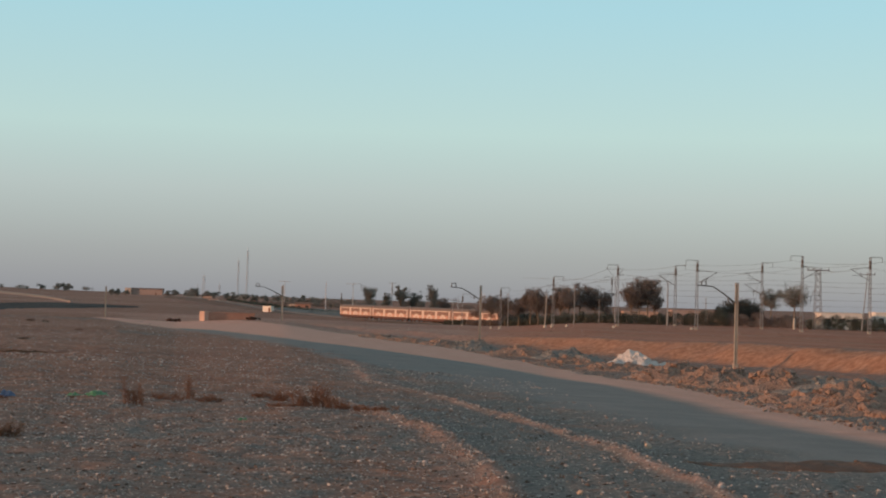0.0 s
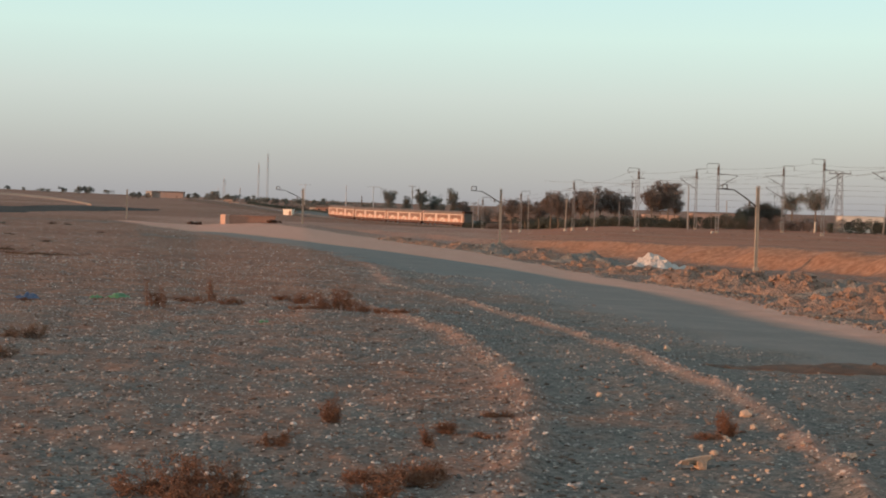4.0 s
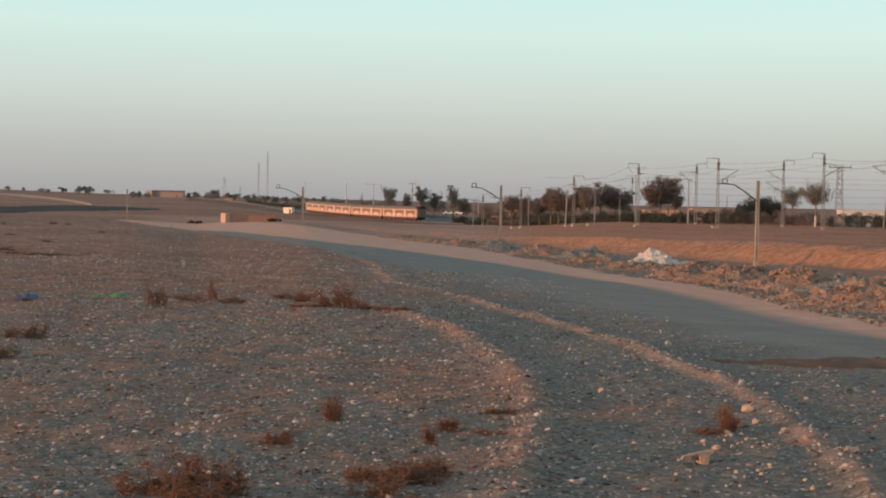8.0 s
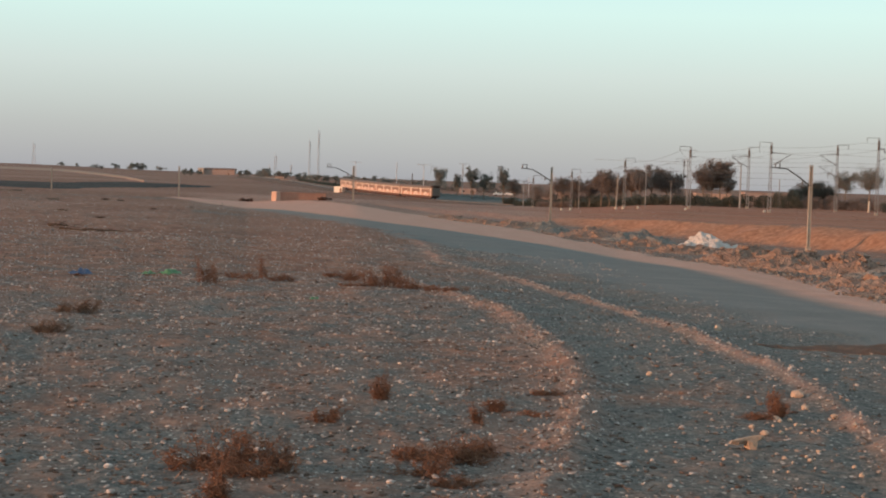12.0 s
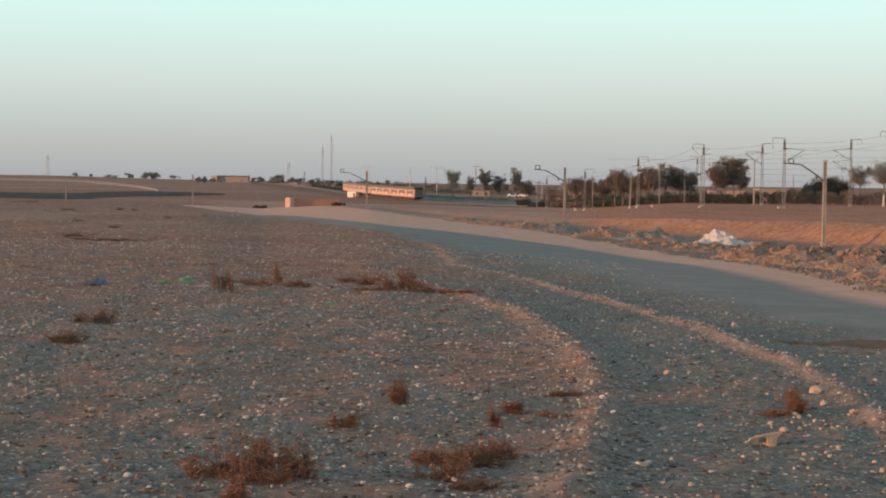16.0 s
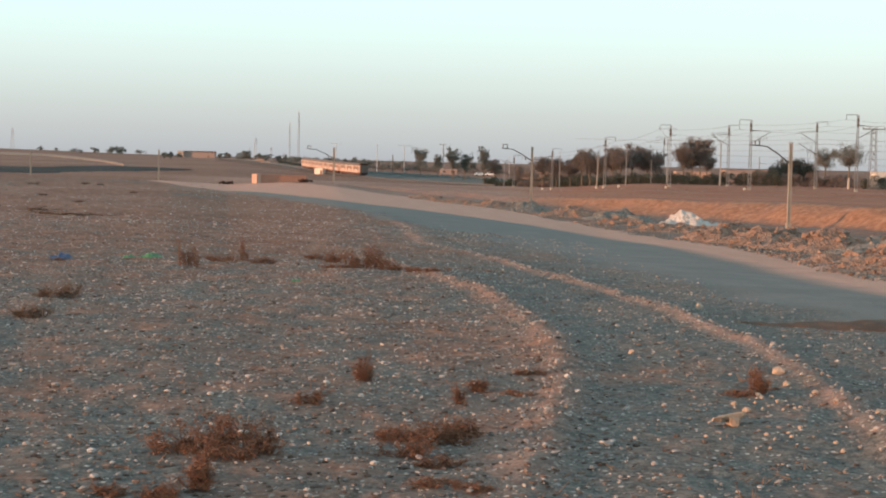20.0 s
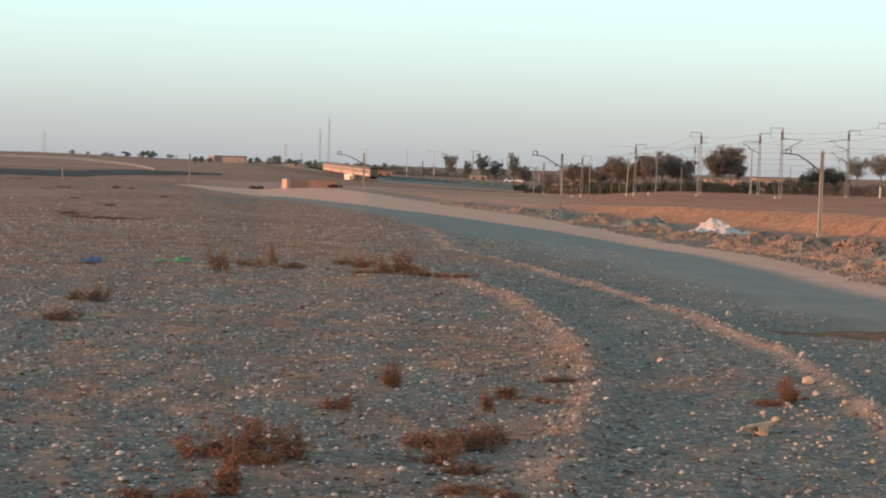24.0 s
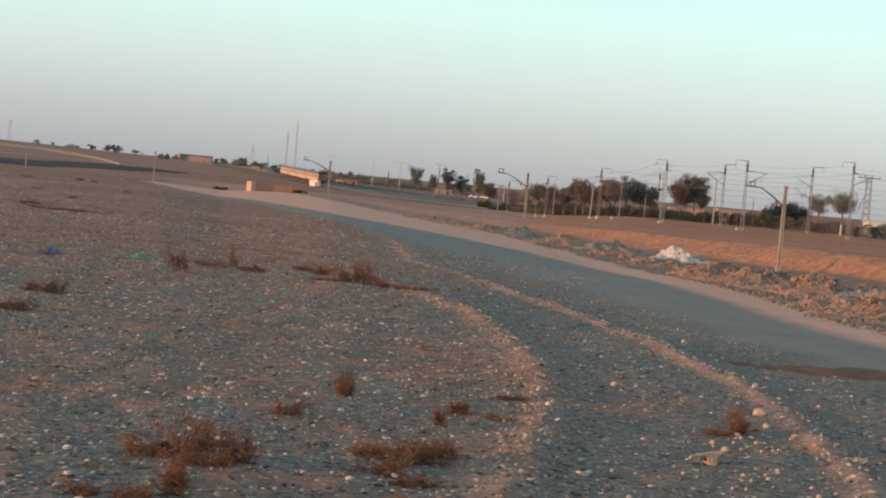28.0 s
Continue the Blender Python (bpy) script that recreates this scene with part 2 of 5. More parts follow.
BROWN_LEAF = islands(surface("dry_brown_leaf", ((0.108, 0.086, 0.077), (0.168, 0.134, 0.119), (0.226, 0.182, 0.162)), scale=0.6, bump=0, pick=True), 0.4)
HEDGE = islands(surface("dark_green_hedge_leaf", ((0.058, 0.063, 0.051), (0.085, 0.09, 0.073), (0.115, 0.12, 0.1)), scale=0.5, bump=0, pick=True), 0.45)
# dark leaves, also lifted in colour for the haze
DARK_LEAF = islands(surface("dark_olive_leaf", ((0.06, 0.055, 0.046), (0.092, 0.084, 0.07), (0.13, 0.118, 0.098)), scale=0.5, bump=0, pick=True), 0.4)
RED_WALL = surface("red_plastered_block", ((0.31, 0.165, 0.122), (0.39, 0.215, 0.16), (0.46, 0.27, 0.205)), scale=1.5, bump=0.3)
CREAM_WALL = surface("cream_plaster", ((0.46, 0.37, 0.3), (0.55, 0.45, 0.38)), scale=0.6, bump=0.2)
PINK_WALL = surface("faded_pink_plaster", ((0.4, 0.27, 0.21), (0.5, 0.34, 0.27)), scale=0.4, bump=0.2)
# far walls: the mauve of the distance haze is mixed into the plaster colour
HAZY_WALL = surface("haze_toned_mauve_plaster", ((0.31, 0.23, 0.205), (0.38, 0.29, 0.26)), scale=0.3, bump=0.2)
WHITE_WALL = surface("white_plaster", ((0.6, 0.56, 0.5), (0.74, 0.7, 0.64)), scale=1.0, bump=0.2)
TILE_ROOF = surface("brown_roof", ((0.16, 0.1, 0.08), (0.24, 0.15, 0.11)), scale=1.0, bump=0.3)
DARK_GLASS = surface("dark_glass", ((0.02, 0.022, 0.025), (0.04, 0.042, 0.045)), scale=2, rough=0.15, bump=0)
# yard gravel with the blue-grey of hazy shade put into its colour
SHADED_YARD = surface("shade_toned_yard_gravel", ((0.095, 0.103, 0.101), (0.125, 0.133, 0.13), (0.165, 0.17, 0.164)), scale=0.08, fine=20, bump=0.2)
BURNT = surface("scorched_stubble", ((0.028, 0.03, 0.032), (0.05, 0.05, 0.05), (0.08, 0.075, 0.07)), scale=0.06, fine=20, bump=0.4)
PALE_TRACK = surface("pale_bare_earth", ((0.3, 0.21, 0.16), (0.38, 0.27, 0.21)), scale=0.1, fine=12, bump=0.2)
BALLAST = islands(surface("grey_ballast", ((0.08, 0.085, 0.09), (0.13, 0.13, 0.13), (0.19, 0.18, 0.17)), scale=0.4, fine=30, bump=0.8), 0.1)
# scrub leaves whose teal grey carries the hazy shade behind the track
TEAL_SCRUB = islands(surface("shade_toned_scrub", ((0.11, 0.13, 0.128), (0.15, 0.17, 0.165), (0.2, 0.215, 0.205)), scale=0.2, fine=12, bump=0), 0.3)
RAIL = surface("worn_rail_steel", ((0.16, 0.11, 0.09), (0.24, 0.18, 0.15)), scale=2, rough=0.45, bump=0, metal=0.7)
COACH = surface("faded_orange_paint", ((0.42, 0.24, 0.18), (0.49, 0.29, 0.22), (0.55, 0.345, 0.27)), scale=0.7, rough=0.55, bump=0.05)
CREAM = surface("cream_paint", ((0.52, 0.445, 0.39), (0.63, 0.54, 0.475)), scale=1.2, rough=0.5, bump=0.05)
COACH_ROOF = surface("dusty_brown_roof", ((0.13, 0.098, 0.083), (0.19, 0.145, 0.122)), scale=0.8, rough=0.8, bump=0.1)
# coach glass with its tan reflection painted in as base colour
COACH_GLASS = surface("reflection_tan_glass", ((0.16, 0.09, 0.066), (0.25, 0.15, 0.11)), scale=1.5, rough=0.35, bump=0)
SKIRT = surface("rust_red_paint", ((0.06, 0.027, 0.021), (0.1, 0.043, 0.033)), scale=1.5, rough=0.7, bump=0.1)
UNDER = surface("brake_dusty_underframe", ((0.05, 0.03, 0.024), (0.1, 0.055, 0.042)), scale=2, bump=0.2)
BLUE_FILM = surface("blue_plastic_film", ((0.03, 0.055, 0.12), (0.055, 0.1, 0.2)), scale=9, rough=0.4, bump=0.1)
GREEN_FILM = surface("green_plastic_film", ((0.05, 0.14, 0.06), (0.09, 0.22, 0.1)), scale=9, rough=0.4, bump=0.1)
CAR_PAINT = surface("white_car_paint", ((0.7, 0.7, 0.7), (0.78, 0.78, 0.78)), scale=2, rough=0.25, bump=0)
TYRE = surface("black_rubber", ((0.02, 0.02, 0.02), (0.035, 0.035, 0.035)), scale=5, bump=0)


# ---- building helpers ----
class Shape:
    """A mesh in the making: points and faces, in pieces."""

    def __init__(self):
        self.v, self.f = [], []

    def add(self, pts, faces):
        k = len(self.v)
        self.v.extend(tuple(p) for p in pts)
        self.f.extend(tuple(i + k for i in q) for q in faces)
        return self

    def box(self, c, s, turn=0.0, chamfer=0.0):
        x, y, z = (v / 2 for v in s)
        e = min(chamfer, x * 0.6, y * 0.6, z * 0.6)
        ca, sa = math.cos(turn), math.sin(turn)
        if e <= 0:
            pts = [(i * x, j * y, k * z) for k in (-1, 1) for i, j in ((-1, -1), (1, -1), (1, 1), (-1, 1))]
            faces = [(3, 2, 1, 0), (4, 5, 6, 7), (0, 1, 5, 4), (1, 2, 6, 5), (2, 3, 7, 6), (3, 0, 4, 7)]
        else:
            ring = [(-x + e, -y), (x - e, -y), (x, -y + e), (x, y - e), (x - e, y), (-x + e, y), (-x, y - e), (-x, -y + e)]
            small = [(px * (x - e) / x, py * (y - e) / y) for px, py in ring]
            pts = [(*q, -z) for q in small] + [(*q, -z + e) for q in ring] + [(*q, z - e) for q in ring] + [(*q, z) for q in small]
            faces = [tuple(range(7, -1, -1)), tuple(range(24, 32))]
            faces += [(r * 8 + i, r * 8 + (i + 1) % 8, r * 8 + 8 + (i + 1) % 8, r * 8 + 8 + i) for r in range(3) for i in range(8)]
        return self.add([(c[0] + ca * px - sa * py, c[1] + sa * px + ca * py, c[2] + pz) for px, py, pz in pts], faces)

    def tube(self, a, b, r0, r1=None, n=6):
        a, b = Vector(a), Vector(b)
        r1 = r0 if r1 is None else r1
        w = (b - a).normalized()
        u = w.orthogonal().normalized()
        q = w.cross(u)
        pts = [p + (u * math.cos(t) + q * math.sin(t)) * r for p, r in ((a, r0), (b, r1)) for t in (2 * math.pi * i / n for i in range(n))]
        return self.add(pts, [(i, (i + 1) % n, n + (i + 1) % n, n + i) for i in range(n)] + [tuple(range(n - 1, -1, -1)), tuple(range(n, 2 * n))])

    def bend(self, pts, r0, r1=None, n=6):
        """One connected tube through several points."""
        pts = [Vector(p) for p in pts]
        r1 = r0 if r1 is None else r1
        k, ring = len(pts) - 1, []
        u = (pts[1] - pts[0]).orthogonal().normalized()
        for i, p in enumerate(pts):
            w = (pts[min(i + 1, k)] - pts[max(i - 1, 0)]).normalized()
            u = (u - w * u.dot(w)).normalized()
            q = w.cross(u)
            r = r0 + (r1 - r0) * i / k
            ring += [p + (u * math.cos(t) + q * math.sin(t)) * r for t in (2 * math.pi * a / n for a in range(n))]
        faces = [(i * n + a, i * n + (a + 1) % n, (i + 1) * n + (a + 1) % n, (i + 1) * n + a) for i in range(k) for a in range(n)]
        return self.add(ring, faces + [tuple(range(n - 1, -1, -1)), tuple(range(k * n, k * n + n))])

    def rock(self, c, r, rng, flat=0.65):
        """An angular stone of 20 faces."""
        g = (1 + 5 ** 0.5) / 2
        base = [(-1, g, 0), (1, g, 0), (-1, -g, 0), (1, -g, 0), (0, -1, g), (0, 1, g), (0, -1, -g), (0, 1, -g), (g, 0, -1), (g, 0, 1), (-g, 0, -1), (-g, 0, 1)]
        sx, sy, t = rng.uniform(0.7, 1.3), rng.uniform(0.6, 1.1), rng.uniform(0, 6.3)
        pts = []
        for x, y, z in base:
            k = r / 1.9 * rng.uniform(0.7, 1.25)
            x, y = x * k * sx, y * k * sy
            pts.append((c[0] + x * math.cos(t) - y * math.sin(t), c[1] + x * math.sin(t) + y * math.cos(t), c[2] + z * k * flat))
        return self.add(pts, [(0, 11, 5), (0, 5, 1), (0, 1, 7), (0, 7, 10), (0, 10, 11), (1, 5, 9), (5, 11, 4), (11, 10, 2), (10, 7, 6), (7, 1, 8),
                              (3, 9, 4), (3, 4, 2), (3, 2, 6), (3, 6, 8), (3, 8, 9), (4, 9, 5), (2, 4, 11), (6, 2, 10), (8, 6, 7), (9, 8, 1)])

    def leaves(self, c, r, count, size, rng, squash=0.75):
        """A loose clump of leaf sprays inside a ball."""
        for _ in range(count):
            d = Vector((rng.gauss(0, 1), rng.gauss(0, 1), rng.gauss(0, 1))).normalized() * r * rng.random() ** 0.4
            p = Vector(c) + Vector((d.x, d.y, d.z * squash))
            u = Vector((rng.gauss(0, 1), rng.gauss(0, 1), rng.gauss(0, 0.8))).normalized()
            w = u.orthogonal().normalized() * size * rng.uniform(0.25, 0.5)
            u = u * size * rng.uniform(0.5, 1.0)
            self.add((p - u, p + w * 0.9, p + u, p - w), [(0, 1, 2, 3)])
        return self

    def make(self, name, material, parent=None, label="", smooth=False):
        me = bpy.data.meshes.new(name)
        me.from_pydata(self.v, [], self.f)
        me.materials.append(material)
        if smooth:
            me.polygons.foreach_set("use_smooth", [True] * len(me.polygons))
        me.update()
        ob = new(name, me)
        ob.parent = parent
        return tagged(ob, label)


def thing(name, x, y, z, label, category, turn=0.0, group=""):
    ob = new(name)
    ob.empty_display_size = 0.3
    ob.matrix_basis = pose(x, y, z, 0, 0, turn)
    return tagged(ob, label, category, group)


def lattice_noise(x, y, seed):
    """Smooth value noise on a unit lattice, from -1 to 1 (arrays)."""
    xi, yi = np.floor(x).astype(np.int64), np.floor(y).astype(np.int64)
    fx, fy = x - xi, y - yi
    fx, fy = fx * fx * (3 - 2 * fx), fy * fy * (3 - 2 * fy)

    def h(i, j):
        k = (i * 374761393 + j * 668265263 + seed * 982451653) & 0xFFFFFFFF
        k = ((k ^ (k >> 13)) * 1274126177) & 0xFFFFFFFF
        return ((k ^ (k >> 16)) & 0xFFFF) / 32767.5 - 1

    return (h(xi, yi) * (1 - fx) + h(xi + 1, yi) * fx) * (1 - fy) + (h(xi, yi + 1) * (1 - fx) + h(xi + 1, yi + 1) * fx) * fy


def relief(x, y):
    """Small bumps and hollows of the stony land."""
    d = np.hypot(x, y)
    fade = np.clip(60 / np.maximum(d, 1), 0.0, 1)
    z = 0.026 * lattice_noise(x / 1.3, y / 1.3, 3) * fade ** 0.5 * (d < 120) + 0.016 * lattice_noise(x / 0.4, y / 0.4, 4) * fade + 0.011 * lattice_noise(x / 0.14, y / 0.14, 5) * fade + 0.004 * lattice_noise(x / 0.06, y / 0.06, 9) * fade
    (sa, wa), (sb, wb), (sc, wc) = ruts(x, y)
    lump = 1 + 0.6 * lattice_noise(x / 0.5, y / 0.5, 31)
    z = z + lump * (0.05 * wa * np.exp(-((sa + 0.14) / 0.13) ** 2) + 0.05 * wb * np.exp(-(sb / 0.11) ** 2) + 0.03 * wc * np.exp(-(sc / 0.2) ** 2))
    return z + 0.12 * lattice_noise(x / 9, y / 9, 6) * np.clip((d - 12) / 40, 0, 1)


def land(x, y):
    return float(height(np.array([x]), np.array([y]))[0] + relief(np.array([x]), np.array([y]))[0])

# ---- the lie of the land ----
MASTS = ((30.75, 136.0, -3.28), (11.35, 199.0, -3.43), (-19.0, 262.0, -3.6), (-58.0, 310.0, -4.4), (-93.5, 345.0, -5.4))
LINE = np.array([(120.0, -160.0, -3.0), (72.0, 10.0, -3.1), (51.0, 73.0, -3.2), *MASTS, (-150.0, 385.0, -5.6), (-260.0, 430.0, -5.8), (-600.0, 520.0, -6.0)])
BEARINGS = (-0.30, -0.18, -0.142, -0.07, 0.05, 0.10, 0.20, 0.30)
FALL = (0.0045, 0.0073, 0.0104, 0.0100, 0.0200, 0.0240, 0.0280, 0.0300)
FAR_AT = (100, 150, 200, 260, 310, 430, 560, 900, 1500, 3000, 6000)
FAR_B = (-0.30, -0.15, -0.07, 0.0, 0.06, 0.14, 0.26)
FAR_Z = ((-5.0, -5.0, -5.0, -5.0, -5.0, -3.2, -1.9, 0.6, 5.5, 8.0, 9.0),
         (-4.6, -4.6, -4.6, -4.6, -4.6, -3.6, -2.3, -0.2, 1.6, 3.0, 4.0),
         (-2.6, -2.6, -2.6, -2.8, -3.2, -4.4, -3.6, -1.4, 0.2, 1.5, 2.0),
         (-3.0, -3.0, -3.0, -3.1, -3.4, -4.9, -3.8, -1.8, -0.6, 0.2, 0.5),
         (-3.1, -3.1, -3.1, -3.1, -3.5, -4.8, -3.6, -2.0, -1.0, 0.0, 0.0),
         (-2.2, -2.2, -2.4, -2.3, -2.1, -2.6, -2.5, -1.8, -1.0, 0.0, 0.0),
         (-1.5, -1.7, -1.9, -2.0, -2.0, -2.2, -2.2, -1.8, -1.0, 0.0, 0.0))


def ease(a, b, v):
    t = np.clip((v - a) / (b - a), 0, 1)
    return t * t * (3 - 2 * t)


def beside(x, y, line):
    """Signed distance to a line of points (positive on its far side) and its height there."""
    best, side, level = np.full(np.shape(x), 1e9), np.zeros(np.shape(x)), np.zeros(np.shape(x))
    for (ax, ay, az), (bx, by, bz) in zip(line[:-1], line[1:]):
        ex, ey = bx - ax, by - ay
        t = np.clip(((x - ax) * ex + (y - ay) * ey) / (ex * ex + ey * ey), 0, 1)
        dx, dy = x - ax - t * ex, y - ay - t * ey
        dist = np.hypot(dx, dy)
        near = dist < best
        best, side, level = np.where(near, dist, best), np.where(near, np.sign(dx * ey - dy * ex), side), np.where(near, az + t * (bz - az), level)
    return best * side, level


def height(x, y):
    """The land's height at places of the plan (arrays)."""
    x, y = np.asarray(x, float), np.asarray(y, float)
    d = np.hypot(x, y)
    b = np.clip(x / np.maximum(y, 0.5 * d + 1e-6), -0.3, 0.3)
    near = -np.interp(b, BEARINGS, FALL) * np.maximum(0, d - 14)
    near = near - 0.021 * np.maximum(0, d - 168) * ease(-0.08, -0.15, b) * ease(0, 1, d)
    near = np.maximum(near, -7.0)
    table = np.array([np.interp(d, FAR_AT, row) for row in FAR_Z])
    at = np.interp(b, FAR_B, np.arange(len(FAR_B)))
    i = np.clip(at.astype(int), 0, len(FAR_B) - 2)
    t = ease(0, 1, at - i)
    lo = np.take_along_axis(table, i[None], 0)[0]
    hi = np.take_along_axis(table, i[None] + 1, 0)[0]
    far = lo + t * (hi - lo)
    u, floor = beside(x, y, LINE)
    floor = floor - 0.5 * ease(-9, -4, -np.abs(u + 4))
    near = near + 0.6 * np.exp(-((x + 22) / 13) ** 2 - ((y - 189) / 11) ** 2)
    z = near + (np.minimum(near, floor) - near) * ease(-14, -9, u)
    worn = u + 0.7 * np.sin(0.83 * x + 0.29 * y) + 0.5 * np.sin(0.47 * y - 0.21 * x + 1) + 0.35 * np.sin(1.9 * y + 0.6 * x)
    z = z + (far - z) * ease(4.5, 9.5, worn)
    return z


# wheel ridges: the right-hand foot of a broad one, the crests of two narrow ones
RUT_A = ((0.3, 5.8), (0.55, 7.4), (0.66, 8.11), (0.8, 8.98), (0.94, 10.04), (1.06, 11.1), (1.13, 12.36), (1.13, 13.82), (1.04, 15.66), (0.93, 18.12), (0.67, 20.5), (0.14, 22.6), (-0.31, 24.76), (-0.84, 27.05), (-1.66, 31.0))
RUT_B = ((2.3, 6.0), (2.55, 7.8), (2.69, 9.2), (2.78, 10.05), (2.84, 11.01), (2.87, 12.2), (2.87, 13.3), (2.79, 14.6), (2.72, 16.28), (2.56, 18.71), (2.4, 21.02), (2.08, 23.64), (1.64, 26.5), (1.09, 30.49), (0.2, 33.44), (-0.86, 36.2))
RUT_C = ((0.7, 32.4), (-0.29, 35.3), (-0.52, 37.7), (-0.96, 45.0), (-1.52, 52.7), (-2.3, 59.0), (-3.0, 63.0), (-4.4, 72.0))


def ruts(x, y):
    """Signed distances from the three wheel ridges, and the share of each that is left along its way."""
    out = []
    for line, lo, hi in ((RUT_A, 6.0, 30), (RUT_B, 6.4, 36), (RUT_C, 33, 72)):
        yy, xx = [q[1] for q in line], [q[0] for q in line]
        out.append((np.asarray(x) - np.interp(y, yy, xx), ease(lo, lo + 3, y) * ease(hi, hi - 8, y)))
    return out

# ---- the ground: one sheet to the horizon ----
ROAD_LEFT = ((5.6, 4), (5.5, 12), (5.14, 17.8), (4.55, 20.5), (4.1, 25.8), (3.55, 31), (2.93, 36.6), (1.81, 42.3), (0.27, 48.6), (-1.79, 57), (-5.2, 73), (-10.1, 95.2), (-15.5, 118), (-20.5, 133))
ROAD_RIGHT = ((8.6, -2), (7.7, 12), (7.0, 24), (6.95, 30.2), (7.05, 36.6), (6.95, 43.8), (6.2, 51), (5.5, 57), (4.7, 62), (2.95, 69), (0.5, 75.4), (-2.2, 80.6), (-5.4, 88), (-8.4, 100), (-11.6, 113), (-15.5, 126), (-20.3, 138))
VERGE_EDGE = ((11.2, -4), (9.2, 14), (8.2, 27), (8.4, 33), (8.9, 41), (9.15, 49), (8.9, 56), (8.3, 66), (7.2, 78), (6.1, 95), (4.6, 113), (1.2, 131), (-3.6, 146), (-11.5, 176), (-22, 188), (-32, 193))
VERGE_NEAR = (*ROAD_RIGHT[:15], (-19, 130), (-25, 142), (-30, 158))


def curve(points, step):
    """A smooth line through points of the plan, sampled about every step metres."""
    p = [Vector(q) for q in points]
    p = [2 * p[0] - p[1]] + p + [2 * p[-1] - p[-2]]
    out = []
    for k in range(1, len(p) - 2):
        a, b, c, d = p[k - 1:k + 3]
        n = max(1, round((c - b).length / step))
        for i in range(n):
            t = i / n
            out.append(0.5 * (2 * b + (c - a) * t + (2 * a - 5 * b + 4 * c - d) * t * t + (3 * b - a - 3 * c + d) * t ** 3))
    return out + [p[-2]]


def across_of(x, y, line):
    """How far to the right of a line of the plan places lie."""
    q = curve([(*c, 0) for c in line], 1.0)
    return x - np.interp(y, [c.y for c in q], [c.x for c in q])


def cover(x, y):
    """The land at places of the plan (arrays): its height, how deep it lies under the road's and verge's own sheets, and the shares of what covers it."""
    r = np.hypot(x, y)
    sway = 0.5 * lattice_noise(x / 1.2, y / 1.6, 41) + 0.3 * lattice_noise(x / 0.6, y / 0.8, 42)
    plain = [across_of(x, y, q) for q in (ROAD_LEFT, ROAD_RIGHT, VERGE_EDGE, VERGE_NEAR)]
    under = np.maximum(ease(0.7, 1.4, plain[0]) * ease(-0.7, -1.4, plain[1]) * ease(130, 124, y), ease(0.7, 1.4, plain[3]) * ease(-0.7, -1.4, plain[2]) * ease(190, 180, y)) * (y > 0)
    dl, dr, de, dn = across_of(x, y, ROAD_LEFT) + sway, across_of(x, y, ROAD_RIGHT) + 0.25 * sway, across_of(x, y, VERGE_EDGE) + sway, across_of(x, y, VERGE_NEAR) + 0.25 * sway
    lane = ease(-1.7, 1.0, dl + 0.5 * lattice_noise(x / 0.9, y / 3.5, 43) * ease(30, 50, y)) * ease(1.3, -1.5, dr) * ease(134, 122, y) * (y > 0)
    shoulder = ease(-1.8, 0.6, dn) * ease(0.9, -0.5, de) * ease(198, 180, y) * (y > 0)
    smooth = ease(0.2, 0.9, np.maximum(lane, shoulder))
    z = height(x, y) + relief(x, y) * (1 - 0.7 * smooth) + 0.7 * smooth * 0.03 * lattice_noise(x / 9, y / 9, 6) * np.clip((r - 12) / 40, 0, 1)
    u, _ = beside(x, y, LINE)
    b = x / np.maximum(y, 1)
    soil = 1.0 * ease(9, 48, r) * ease(0.06, -0.04, b) + 1.0 * ease(8, 20, u) + 0.3 * ease(40, 120, r) * ease(0.0, 0.1, b)
    bank = ease(4.2, 5.4, u) * ease(10.6, 9.0, u) * ease(0.0, 0.06, b) + (0.9 + 0.6 * lattice_noise(u / 7, r / 160, 21)) * ease(9.5, 12, u) * ease(0.0, 0.08, b) * ease(440, 350, r)
    sand = 0.85 * ease(95, 140, r) * ease(440, 380, r) * ease(-0.188, -0.165, b) * ease(0.1, 0.03, b) * (0.8 + 0.4 * lattice_noise(x / 9, y / 25, 22))
    (sa, wa), (sb, wb), (sc, wc) = ruts(x, y)
    close = ease(34, 24, r)
    soil = soil + close * (0.1 * ease(0.1, -0.4, sa) - 0.34 * ease(-0.1, 0.15, sa) + 0.3 * lattice_noise(x / 0.45, y / 0.9, 56) - 0.2 * ease(10.5, 8, r) * ease(0.1, -0.2, sa))
    spill = np.clip(0.75 + 0.9 * lattice_noise(x / 0.35, y / 0.5, 32) + 0.5 * lattice_noise(x / 0.12, y / 0.12, 33), 0, 1)
    sand = sand + spill * (0.62 * wa * ease(0.05, -0.08, sa) * ease(-0.75, -0.1, sa) + 0.95 * wb * np.exp(-(sb / 0.13) ** 2) + 1.0 * wc * np.exp(-(sc / 0.4) ** 2))
    sand = sand + 0.35 * np.clip(lattice_noise(u / 8 + 3, r / 200, 23), 0, 1) * ease(11, 16, u) * ease(0.02, 0.1, b) * ease(420, 320, r)
    field = np.clip(0.62 + 0.6 * lattice_noise(u / 5, r / 150, 24) + 0.25 * lattice_noise(x / 6, y / 6, 25), 0, 1) * ease(10.2, 12.5, u) * ease(0.0, 0.06, b) * ease(440, 350, r)
    patch = ease(45, 80, r) * ease(0.06, 0.0, b)
